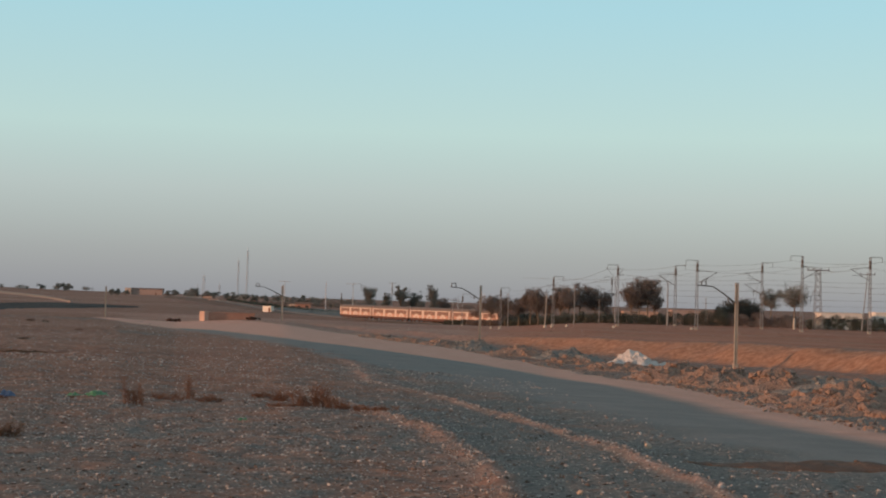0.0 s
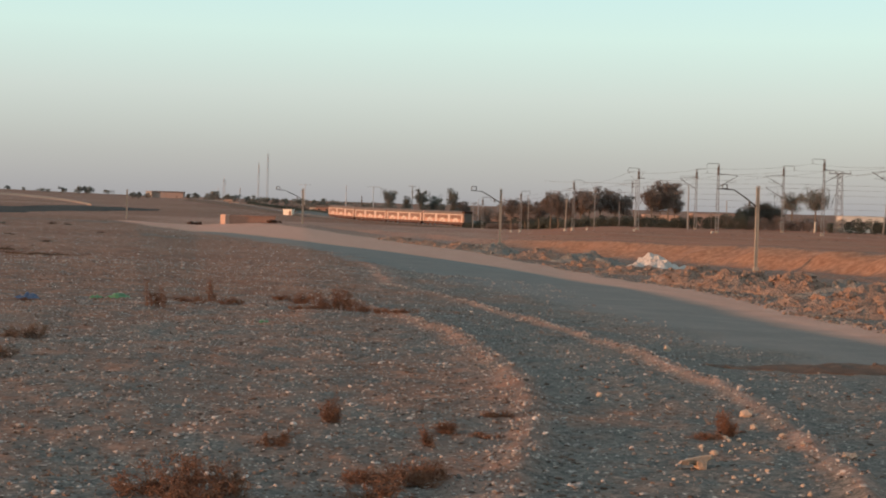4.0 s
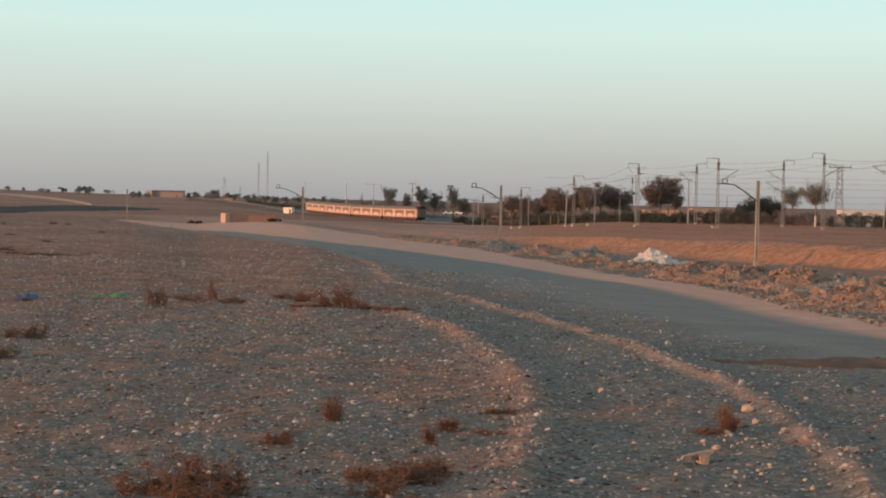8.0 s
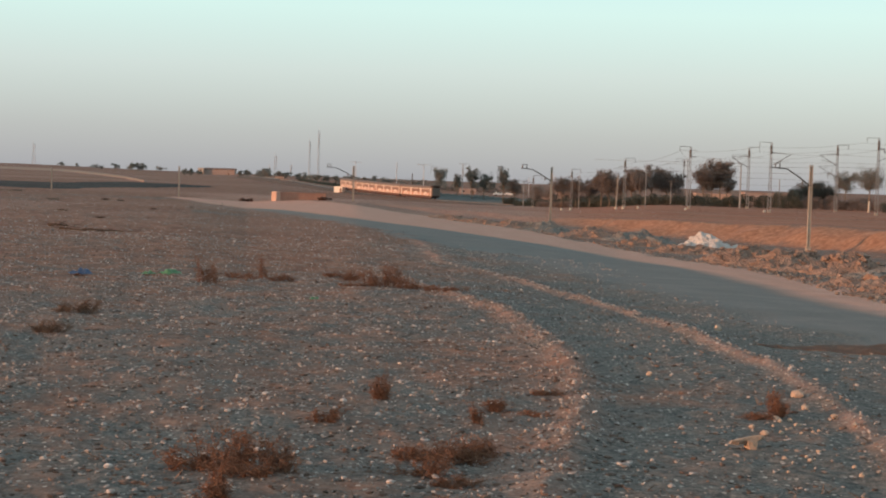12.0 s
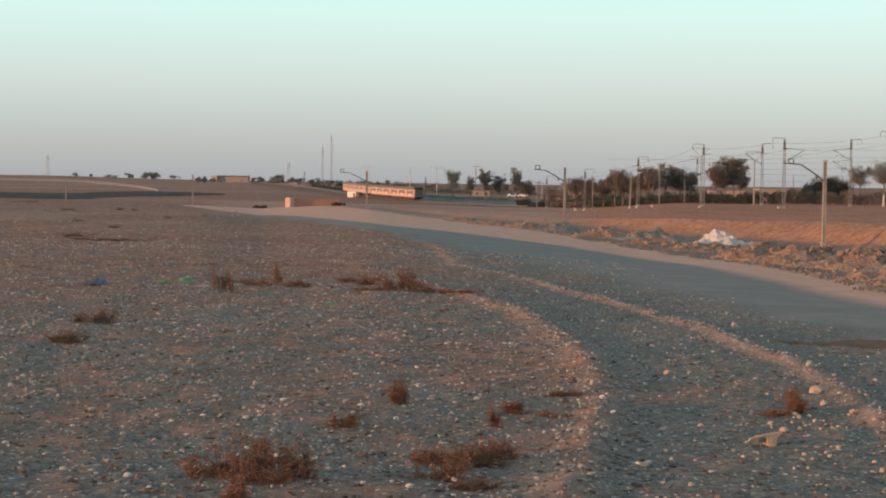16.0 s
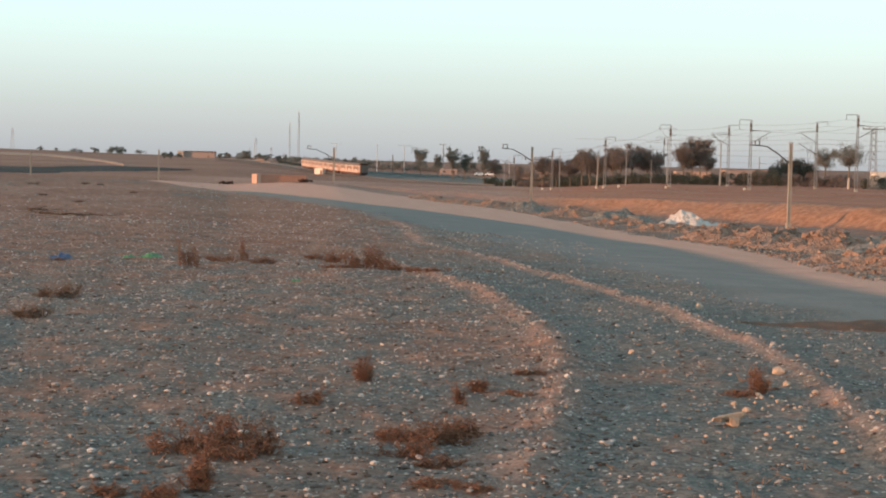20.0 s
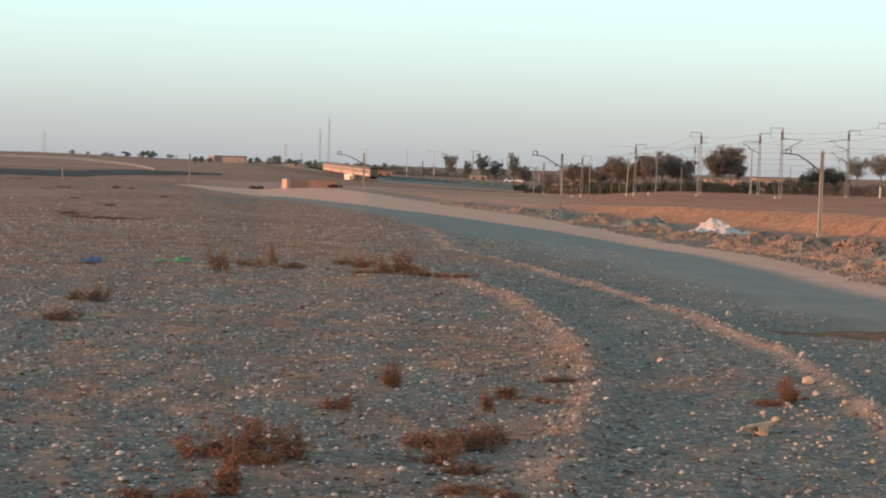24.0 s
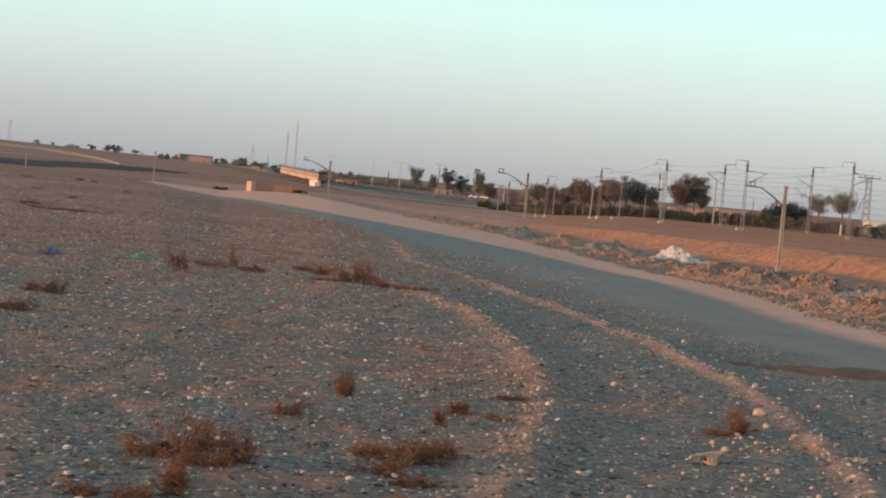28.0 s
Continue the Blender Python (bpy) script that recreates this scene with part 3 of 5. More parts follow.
    soil = soil + ease(26, 44, r) * ease(0.06, 0.0, b) * (0.8 * lattice_noise(x / 5, y / 12, 51) + 0.35 * lattice_noise(x / 1.5, y / 4, 55)) - 0.9 * ease(200, 300, r) * ease(0.04, -0.02, b) * np.clip(lattice_noise(x / 130, y / 32, 52), 0, 1)
    sand = sand + patch * ease(140, 90, r) * 0.5 * np.clip(lattice_noise(x / 4, y / 11, 53) + 0.1, 0, 1) + 0.8 * ease(330, 420, r) * ease(1500, 900, r) * ease(0.04, -0.02, b) * np.clip(lattice_noise(x / 170, y / 45, 54), 0, 1)
    return z, under, {"soil": soil, "bank": bank, "sand": sand, "field": field, "lane": lane, "shoulder": shoulder}


def give_cover(me, shares, first=()):
    for key, val in shares.items():
        at = me.attributes.new(key, "FLOAT", "POINT")
        at.data.foreach_set("value", np.concatenate([first, np.clip(val, -1, 1).reshape(-1)]).astype(np.float32))


def build_ground():
    angles = np.radians(np.concatenate([np.arange(-180, -24, 4.0), np.arange(-24, 24, 0.1), np.arange(24, 180, 4.0)]))
    radii = np.concatenate([[1.0, 2.0, 3.0], np.geomspace(4.0, 50.0, 430)[:-1], np.geomspace(50.0, 4600.0, 380)])
    r, a = np.meshgrid(radii, angles, indexing="ij")
    x, y = r * np.sin(a), r * np.cos(a)
    z, under, shares = cover(x, y)
    z = z - 0.015 * under
    cols = len(angles)
    verts = np.concatenate([[(0.0, 0.0, 0.0)], np.stack([x, y, z], -1).reshape(-1, 3)])
    i = np.arange(len(radii) - 1)[:, None] * cols
    j = np.arange(cols)[None]
    jn = (j + 1) % cols
    quads = np.stack([i + j, i + cols + j, i + cols + jn, i + jn], -1).reshape(-1, 4) + 1
    fan = [(0, k + 1, (k + 1) % cols + 1) for k in range(cols)]
    me = bpy.data.meshes.new("ground")
    me.from_pydata(verts.tolist(), [], quads[:, ::-1].tolist() + [f[::-1] for f in fan])
    give_cover(me, shares, [0.0])
    me.materials.append(GROUND)
    me.polygons.foreach_set("use_smooth", [True] * len(me.polygons))
    me.update()
    return tagged(new("ground", me), "stony grey and reddish dry open field", "ground", kind="structure")


def strip(name, left, right, material, label, category, lift=0.02, across=18, ragged=0.25, steps=420, kind="structure"):
    """A band of ground between two lines of the plan, lying on the land, with ragged edges."""
    def even(line):
        q = curve([(*c, 0) for c in line], 0.5)
        s = np.concatenate([[0], np.cumsum([(b - a).length for a, b in zip(q[:-1], q[1:])])])
        t = np.linspace(0, 1, steps) ** 1.0 * s[-1]
        return np.interp(t, s, [c.x for c in q]), np.interp(t, s, [c.y for c in q])
    lx, ly = even(left)
    rx, ry = even(right)
    t = np.linspace(0, 1, across)[None]
    wob = np.stack([(lattice_noise(lx * 0.9, ly * 0.9, 11) + 0.7 * lattice_noise(lx * 3.1, ly * 3.1, 13)) * ragged, (lattice_noise(rx * 0.9, ry * 0.9, 12) + 0.7 * lattice_noise(rx * 3.1, ry * 3.1, 14)) * ragged], 1)
    w = np.hypot(rx - lx, ry - ly)[:, None]
    tt = t + (wob[:, :1] * (1 - t) + wob[:, 1:] * t) / w
    x, y = lx[:, None] + (rx - lx)[:, None] * tt, ly[:, None] + (ry - ly)[:, None] * tt
    edge = np.minimum(t, 1 - t) * 2
    if material == GROUND:
        z, _, shares = cover(x, y)
        z = z + (0.003 + 0.00012 * np.hypot(x, y)) * ease(0, 0.5, edge) - 0.008 * ease(0.2, 0.0, edge)
    else:
        z = height(x, y) + 0.3 * relief(x, y) + (lift + 0.0005 * np.hypot(x, y)) * np.minimum(1, edge * 3) - 0.01 * ease(0.6, 0.0, edge)
    ends = np.minimum(np.arange(steps), np.arange(steps)[::-1])[:, None]
    z = z - 0.12 * ease(6, 0, ends)
    n, m = x.shape
    idx = np.arange(n * m).reshape(n, m)
    quads = np.stack([idx[:-1, :-1], idx[:-1, 1:], idx[1:, 1:], idx[1:, :-1]], -1).reshape(-1, 4)
    sh = Shape()
    sh.v, sh.f = [tuple(v) for v in np.stack([x, y, z], -1).reshape(-1, 3).tolist()], [tuple(q) for q in quads.tolist()]
    ob = sh.make(name, material, smooth=True)
    if material == GROUND:
        give_cover(ob.data, shares)
    return tagged(ob, label, category, kind=kind)


build_ground()
strip("verge", [(x + 0.3, y + 0.1) for x, y in VERGE_NEAR], [(x - 0.3, y - 0.1) for x, y in VERGE_EDGE], GROUND, "pale sandy graded shoulder beside the gravel road", "verge", ragged=0.12, across=26, steps=700)
strip("road", [(x + 0.3, y + 0.1) for x, y in ROAD_LEFT], [(x - 0.3, y - 0.1) for x, y in ROAD_RIGHT], GROUND, "unpaved blue-grey gravel road curving across the field", "road", ragged=0.12, across=26, steps=700)
strip("burnt_field", ((-190, 400), (-140, 396), (-106, 396), (-102, 414), (-97, 440), (-91.7, 469), (-82, 494)), ((-200, 480), (-160, 476), (-127.6, 474.6), (-124.6, 503), (-118, 530), (-103, 524), (-84, 508)), BURNT, "dark scorched strip of stubble field", "field", lift=0.1, ragged=4, across=14, steps=80)
strip("farm_track", ((-330, 915), (-232, 850), (-190, 765), (-153, 668), (-116, 552)), ((-345, 985), (-252, 945), (-212, 858), (-170, 742), (-124, 588)), PALE_TRACK, "pale bare farm track on the far slope", "track", lift=0.2, ragged=5, across=12, steps=80)

# this strip paints the shaded ground behind the track
strip("shaded_yard", ((-46, 575), (-30, 530), (-8, 480), (14, 438), (40, 402)), ((-48, 690), (-28, 640), (2, 560), (26, 500), (54, 440)), SHADED_YARD, "gravel yard coloured dark blue-grey for shade behind the railway", "yard", lift=0.25, ragged=4, across=14, steps=80)

# ---- the far railway ----
RAILWAY = ((330.0, 262.0), (200.0, 283.0), (120.0, 312.0), (75.0, 342.0), (46.0, 370.0), (28.7, 394.0), (21.2, 406.0), (1.9, 440.0), (-10.5, 464.0), (-19.0, 481.0), (-27.2, 500.0), (-43.0, 545.0), (-68.6, 645.0), (-96.0, 760.0), (-130.0, 900.0))
LEVELS = ((0, -4.4), (400, -4.4), (470, -4.15), (505, -3.5), (545, -2.7), (645, -0.9), (760, 0.4), (900, 1.2))
RAIL_LINE = curve([(*q, 0) for q in RAILWAY], 2.0)
RAIL_S = np.concatenate([[0], np.cumsum([(b - a).length for a, b in zip(RAIL_LINE[:-1], RAIL_LINE[1:])])])


def rail_at(s):
    """The middle of the far track, at rail height, s metres along it."""
    x, y = np.interp(s, RAIL_S, [p.x for p in RAIL_LINE]), np.interp(s, RAIL_S, [p.y for p in RAIL_LINE])
    return Vector((x, y, np.interp(y, [a for a, _ in LEVELS], [b for _, b in LEVELS])))


def bed_profile(name, half_top, half_foot, top, foot, material, label, category, lo, hi, step=4.0):
    sh, rows = Shape(), []
    for s in np.arange(lo, hi, step):
        p, q = rail_at(s), rail_at(s + 1)
        w = Vector((q.y - p.y, p.x - q.x, 0)).normalized()
        rows.append([p - w * half_foot + Vector((0, 0, foot)), p - w * half_top + Vector((0, 0, top)), p + w * half_top + Vector((0, 0, top)), p + w * half_foot + Vector((0, 0, foot))])
    pts = [v for r in rows for v in r]
    sh.add(pts, [(4 * i + k, 4 * i + k + 1, 4 * i + k + 5, 4 * i + k + 4) for i in range(len(rows) - 1) for k in range(3)])
    return tagged(sh.make(name, material), label, category, kind="structure")


bed_profile("railway_embankment", 3.2, 7.5, -0.32, -2.2, DARK_BED, "low shade-darkened earth embankment carrying the railway", "embankment", 0, RAIL_S[-1] - 2)
bed_profile("ballast", 1.7, 2.6, -0.12, -0.6, BALLAST, "grey stone ballast of the railway", "ballast", 0, RAIL_S[-1] - 2)


def rail_track():
    for side in (-0.72, 0.72):
        sh, rows = Shape(), []
        for s in np.arange(0, RAIL_S[-1] - 2, 5.0):
            p, q = rail_at(s), rail_at(s + 1)
            w = Vector((q.y - p.y, p.x - q.x, 0)).normalized()
            rows.append([p + w * (side + a) + Vector((0, 0, b)) for a, b in ((-0.06, -0.14), (-0.04, 0), (0.04, 0), (0.06, -0.14))])
        sh.add([v for r in rows for v in r], [(4 * i + k, 4 * i + k + 1, 4 * i + k + 5, 4 * i + k + 4) for i in range(len(rows) - 1) for k in range(3)])
        tagged(sh.make("rail", RAIL), "brown steel rail on ballast", "rail", kind="structure")


rail_track()

# ---- masts of the near railway ----
def near_mast(x, y, z, arm_to, arm, label, frame_size=1.0):
    """A concrete post, and where it has one its slanting arm with a bracket box at the tip."""
    ob = thing("overhead_line_mast", x, y, z - 0.3, label, "mast", group="masts of the near railway")
    sh = Shape()
    for sx in (-1, 1):
        sh.box((sx * 0.11, 0, 3.75), (0.07, 0.3, 7.5), 0, 0.015)
    sh.box((0, 0, 3.72), (0.16, 0.2, 7.4), 0, 0.01)
    sh.make("post", CONCRETE, ob)
    Shape().box((0, 0, 0.08), (0.46, 0.46, 0.46), 0, 0.05).make("footing", CONCRETE, ob)
    Shape().box((0, 0, 7.53), (0.34, 0.36, 0.06), 0, 0.01).make("cap", CONCRETE, ob)
    if arm_to:
        d = Vector((*arm_to, 0)).normalized()
        a, knee, tip = d * 0.15 + Vector((0, 0, 5.75)), d * arm * 0.72 + Vector((0, 0, 7.15)), d * arm + Vector((0, 0, 7.25))
        Shape().bend((a, a.lerp(knee, 0.5) + Vector((0, 0, 0.06)), knee), 0.07, 0.055, 8).make("arm", DARK_STEEL, ob)
        Shape().tube(knee, tip + d * (1.25 - 0.9 * frame_size), 0.05, 0.05, 8).make("arm_end", DARK_STEEL, ob)
        Shape().tube(a.lerp(knee, 0.3) - Vector((0, 0, 0.02)), a.lerp(knee, 0.3) - Vector((0, 0, 0.38)), 0.07, 0.09, 8).make("insulator", INSULATOR, ob)
        box = Shape()
        c = tip + Vector((0, 0, 0.28 * frame_size))
        for sx, sz, w, h in ((-0.36, 0, 0.1, 0.66), (0.36, 0, 0.1, 0.66), (0, 0.3, 0.8, 0.1), (0, -0.28, 0.8, 0.1)):
            sx, sz, w, h = (v * frame_size for v in (sx, sz, w, h))
            box.box((c.x + d.x * sx, c.y + d.y * sx, c.z + sz), (w, 0.12, h), math.atan2(d.y, d.x), 0.02)
        box.make("bracket_frame", DARK_STEEL, ob)
        Shape().tube(Vector((0, 0, 5.75)) - d * 0.2, Vector((0, 0, 5.75)) + d * 0.2, 0.1, 0.1, 8).make("clamp", DARK_STEEL, ob)
    return ob


ARMS = (((-0.95, -0.3), 3.35), ((-0.92, -0.39), 3.9), ((-0.8, -0.6), 5.0), None, None)
for (x, y, z), a in zip(MASTS, ARMS):
    near_mast(x, y, z, a and a[0], a and a[1], "weathered concrete overhead line post with slanting steel arm" if a else "plain weathered concrete overhead line post", 0.62 if y < 150 else 0.85)


# ---- the train ----
COACH_LEN, PITCH = 22.0, 22.7


def coach(label, driving):
    """One coach, its middle at rail height, running along x; the driving end looks to -x."""
    ob = thing("train_coach", 0, 0, 0, label, "train coach", group="coaches of the train")
    half, w = COACH_LEN / 2, 1.45
    prof = [(-w, 0.95), (-w, 3.25), (-w + 0.1, 3.6), (-0.85, 4.02), (0, 4.14), (0.85, 4.02), (w - 0.1, 3.6), (w, 3.25), (w, 0.95)]
    def shell(lo, hi, x0, x1, name, mat, grow=0.0, label=""):
        q = prof[lo:hi]
        pts = [(x, y * (1 + grow), z + grow) for x in (x0, x1) for y, z in q]
        k = len(q)
        faces = [(i, i + 1, k + i + 1, k + i) for i in range(k - 1)] + [tuple(range(k - 1, -1, -1)), tuple(range(k, 2 * k)), (0, k, 2 * k - 1, k - 1)]
        return Shape().add(pts, faces).make(name, mat, ob, label)
    shell(0, 9, -half, half, "body", COACH)
    shell(1, 8, -half + 0.1, half - 0.1, "roof", COACH_ROOF, 0.012)
    for s in (-1, 1):
        Shape().box((0, s * (w + 0.02), 3.2), (COACH_LEN - 0.2, 0.05, 0.2), 0, 0.01).make("cornice", CREAM, ob, "cream line under the roof")
        Shape().box((0, s * (w - 0.02), 0.72), (COACH_LEN - 0.6, 0.06, 0.52), 0, 0.02).make("skirt", SKIRT, ob, "rust-red skirt along the sole bar")
        Shape().box((0, s * (w + 0.015), 1.02), (COACH_LEN - 0.2, 0.04, 0.16), 0, 0.01).make("sill_rail", UNDER, ob)
        for bay in range(3):
            c = (bay - 1) * 7.1
            for k in range(3):
                Shape().box((c + (k - 1) * 1.95, s * (w + 0.015), 2.55), (1.82, 0.04, 1.05), 0, 0.01).make("window", COACH_GLASS, ob)
            for e in (-1, 1):
                Shape().box((c + e * 3.28, s * (w + 0.03), 2.1), (0.5, 0.06, 2.1), 0, 0.02).make("pillar", CREAM, ob, "cream pillar")
            arch, n = Shape(), 9
            ring = [(c + r * math.cos(math.pi * i / (n - 1)), 1.1 + h * math.sin(math.pi * i / (n - 1))) for r, h in ((1.5, 1.2), (0.6, 0.55)) for i in range(n)]
            arch.add([(px, s * (w + d), pz) for d in (0.012, 0.045) for px, pz in ring],
                     [(q + i, q + i + 1, q + n + i + 1, q + n + i) for q in (0, 2 * n) for i in range(n - 1)] + [(i, i + 1, 2 * n + i + 1, 2 * n + i) for i in range(n - 1)])
            arch.make("painted_arch", CREAM, ob, "cream painted arch under the windows")
        for x in (-half + 0.75, half - 0.75):
            Shape().box((x, s * (w + 0.012), 2.1), (0.9, 0.05, 2.1), 0, 0.02).make("door", COACH_GLASS, ob)
    Shape().box((0, 0, 0.75), (COACH_LEN - 7.5, 2.3, 0.5), 0, 0.05).make("underframe", UNDER, ob)
    for k in (-3.2, -0.4, 2.6):
        Shape().box((k, 0, 0.5), (1.9, 2.2, 0.5), 0, 0.05).make("equipment_box", UNDER, ob)
    for bx in (-7.9, 7.9):
        bogie = Shape()
        for s in (-1, 1):
            bogie.box((bx, s * 1.0, 0.62), (3.4, 0.18, 0.35), 0, 0.04)
        bogie.box((bx, 0, 0.68), (0.7, 2.2, 0.3), 0, 0.03)
        bo = bogie.make("bogie", UNDER, ob)
        for ax in (-1.25, 1.25):
            for s in (-0.75, 0.75):
                Shape().tube((bx + ax, s - 0.07, 0.46), (bx + ax, s + 0.07, 0.46), 0.46, 0.46, 16).make("wheel", UNDER, bo)
    for e in (-1, 1):
        Shape().box((e * (half + 0.2), 0, 2.3), (0.4, 2.6, 2.4), 0, 0.05).make("gangway", COACH_ROOF, ob, "brown full-width gangway bellows")
        Shape().tube((e * half, 0, 0.95), (e * (half + 0.42), 0, 0.95), 0.14, 0.12, 8).make("coupler", UNDER, ob)
    if driving:
        Shape().box((-half - 0.03, 0, 2.9), (0.06, 2.5, 0.95), 0, 0.03).make("windscreen", DARK_GLASS, ob)
        Shape().box((-half - 0.03, 0, 1.55), (0.07, 2.6, 1.25), 0, 0.03).make("front_panel", UNDER, ob, "dark brown end panel")
        for s in (-1, 1):
            Shape().tube((-half - 0.08, s * 0.95, 1.4), (-half - 0.02, s * 0.95, 1.4), 0.14, 0.14, 10).make("headlight", DARK_GLASS, ob)
            Shape().tube((-half - 0.5, s * 0.87, 1.02), (-half, s * 0.87, 1.02), 0.17, 0.12, 10).make("buffer", UNDER, ob)
        Shape().box((-half + 0.2, 0, 3.86), (1.5, 2.8, 0.6), 0, 0.15).make("end_hood", UNDER, ob, "dark hood over the cab window")
    return ob


REAR = coach("faded orange and cream coach with dark cab end", True)
COACHES = [REAR] + [coach("faded orange and cream passenger coach", False)] 
COACHES += [copy_thing(COACHES[1], pose(0, 0, 0)) for _ in range(2)]
REAR_S0 = float(RAIL_S[min(range(len(RAIL_LINE)), key=lambda i: (RAIL_LINE[i] - Vector((28.7, 394, 0))).length)])


# ---- earth heaps beside the road ----
def heap(name, x, y, rx, ry, h, material, label, seed, rocks=26, big=0.28, rock_material=None, turn=0.0, rough=1.0):
    rng = random.Random(seed)
    z0 = land(x, y)
    ob = thing(name, x, y, z0, label, "heap", turn, group="earth heaps along the road")
    n, m = 44, 18
    t, q = np.meshgrid(np.linspace(0, 2 * np.pi, n, endpoint=False), np.linspace(0, 1, m), indexing="ij")
    fat = 1 + 0.22 * lattice_noise(3 * np.cos(t) + seed, 3 * np.sin(t), seed)
    lx, ly = np.cos(t) * q * rx * fat, np.sin(t) * q * ry * fat
    p = np.clip(1 - q ** 1.25, 0, 1)
    z = h * p * (1 + (0.2 if material == LIME else 0.4) * lattice_noise(lx * 1.1 + seed, ly * 1.1, seed + 1)) + rough * h * 0.2 * lattice_noise(lx * 3 + seed, ly * 3, seed + 2) * (1 - q ** 3) + 0.05 * rough ** 3 * lattice_noise(lx * 8, ly * 8, seed + 3) * (q < 0.97)
    ca, sa = math.cos(radians(turn)), math.sin(radians(turn))
    wx, wy = x + ca * lx - sa * ly, y + sa * lx + ca * ly
    z = z + height(wx, wy) + relief(wx, wy) - z0 - 0.12 * (q > 0.95)
    idx = np.arange(n * m).reshape(n, m)
    nx = np.roll(idx, -1, 0)
    quads = np.stack([idx[:, :-1], idx[:, 1:], nx[:, 1:], nx[:, :-1]], -1).reshape(-1, 4)
    sh = Shape()
    sh.v, sh.f = [tuple(v) for v in np.stack([lx, ly, z], -1).reshape(-1, 3).tolist()], [tuple(k) for k in quads.tolist()]
    sh.make("mound", material, ob)
    small = Shape()
    for k in range(rocks):
        i, j = rng.randrange(n), rng.randrange(3, m - 1)
        c = (lx[i, j], ly[i, j], z[i, j] + 0.01)
        r = big * rng.uniform(0.25, 1.0) ** 1.5
        if r > big * 0.62:
            Shape().rock((0, 0, 0), r, rng).make("rock", rock_material or material, ob).matrix_basis = pose(*c)
        else:
            small.rock(c, r, rng)
    for k in range(rocks * 3):
        i, j = rng.randrange(n), rng.randrange(4, m)
        small.rock((lx[i, j] * 1.05, ly[i, j] * 1.05, z[i, j]), big * rng.uniform(0.1, 0.28), rng)
    tagged(small.make("loose_earth", rock_material or material, ob), kind="stuff")
    return ob


HEAPS = ((11.6, 34.5, 2.2, 1.6, 0.55, 0), (12.4, 39.5, 2.3, 1.9, 0.75, 0), (14.6, 46.0, 2.6, 2.0, 0.8, 1), (13.6, 52.0, 2.3, 2.2, 1.0, 0), (16.5, 56.0, 2.6, 2.2, 0.9, 1),
         (13.2, 58.6, 2.2, 2.2, 1.0, 0), (15.0, 64.0, 2.2, 2.4, 0.5, 1), (12.9, 66.5, 1.7, 2.0, 1.15, 0), (15.2, 76.0, 2.5, 2.6, 0.45, 1), (12.2, 78.0, 2.0, 2.4, 0.5, 0), (14.3, 88.0, 2.2, 2.6, 0.45, 0),
         (11.4, 92.0, 2.2, 2.6, 0.85, 0), (12.6, 103.0, 2.6, 2.8, 1.25, 1), (9.6, 105.0, 2.2, 2.6, 0.8, 0), (10.6, 117.0, 2.4, 3.0, 1.3, 0), (7.4, 121.0, 2.2, 3.0, 0.9, 1), (5.0, 128.0, 2.4, 3.0, 1.1, 0),
         (7.6, 135.0, 2.4, 3.0, 1.4, 1), (2.2, 136.0, 2.2, 3.0, 0.9, 0), (-0.4, 143.0, 2.4, 3.0, 1.0, 0), (13.5, 33.0, 2.0, 1.6, 0.6, 0))
for k, (x, y, rx, ry, h, grey) in enumerate(HEAPS):
    heap("earth_heap", x * 0.96 - 0.5, y * 0.96, rx * 1.12, ry, h * (0.6 if y < 70 else 0.52), RUBBLE if grey else SPOIL, "heap of grey rubble and broken concrete" if grey else "heap of dug reddish earth and stones", 20 + k, rocks=44, big=0.25, turn=20)


def debris():
    """Clods and broken stones strewn between the verge and the heaps."""
    rng = random.Random(77)
    line = [p for p in curve([(*q, 0) for q in VERGE_EDGE], 0.1) if 22 < p.y < 150]
    for material, label, count, name in ((SPOIL, "reddish clods and stones spilt along the verge", 2400, "spilt_clods"), (RUBBLE, "grey rubble and dust spilt along the verge", 2400, "spilt_rubble")):
        sh, at = Shape(), []
        for k in range(count):
            p = line[int(len(line) * rng.random() ** 1.5)]
            band = math.sin(p.y * 0.31) + math.sin(p.y * 0.83 + 1)
            if (band > 0.2) == (material == SPOIL) and rng.random() < 0.7:
                continue
            off = abs(rng.gauss(0, 1.1)) - 0.15
            at.append((p.x + off, p.y + rng.gauss(0, 0.3), rng.choice((0.02, 0.03, 0.04, 0.055, 0.08)) * rng.uniform(0.6, 1.1)))
        q = np.array(at)
        for (x, y, r), z in zip(at, (height(q[:, 0], q[:, 1]) + relief(q[:, 0], q[:, 1])).tolist()):
            sh.rock((x, y, z + 0.15 * r), r, rng, rng.uniform(0.45, 0.85))
        tagged(sh.make(name, material), label, "rubble", kind="stuff")


debris()
heap("lime_heap", 14.35, 90.5, 1.95, 1.8, 1.0, LIME, "white powdery heap of lime beside the road", 60, rocks=20, big=0.2)
heap("earth_heap", 11.5, 55.6, 1.5, 1.3, 0.55, SPOIL, "steep heap of fresh brown earth beside the road", 63, rocks=14, big=0.12, rough=0.6)
heap("earth_heap", 12.3, 46.2, 1.7, 1.3, 0.55, SPOIL, "broad heap of brown earth and clods beside the road", 64, rocks=26, big=0.16, rough=0.8)
heap("lime_heap", 16.7, 91.5, 1.3, 1.0, 0.42, LIME, "low spilt patch of white lime", 61, rocks=8, big=0.2)
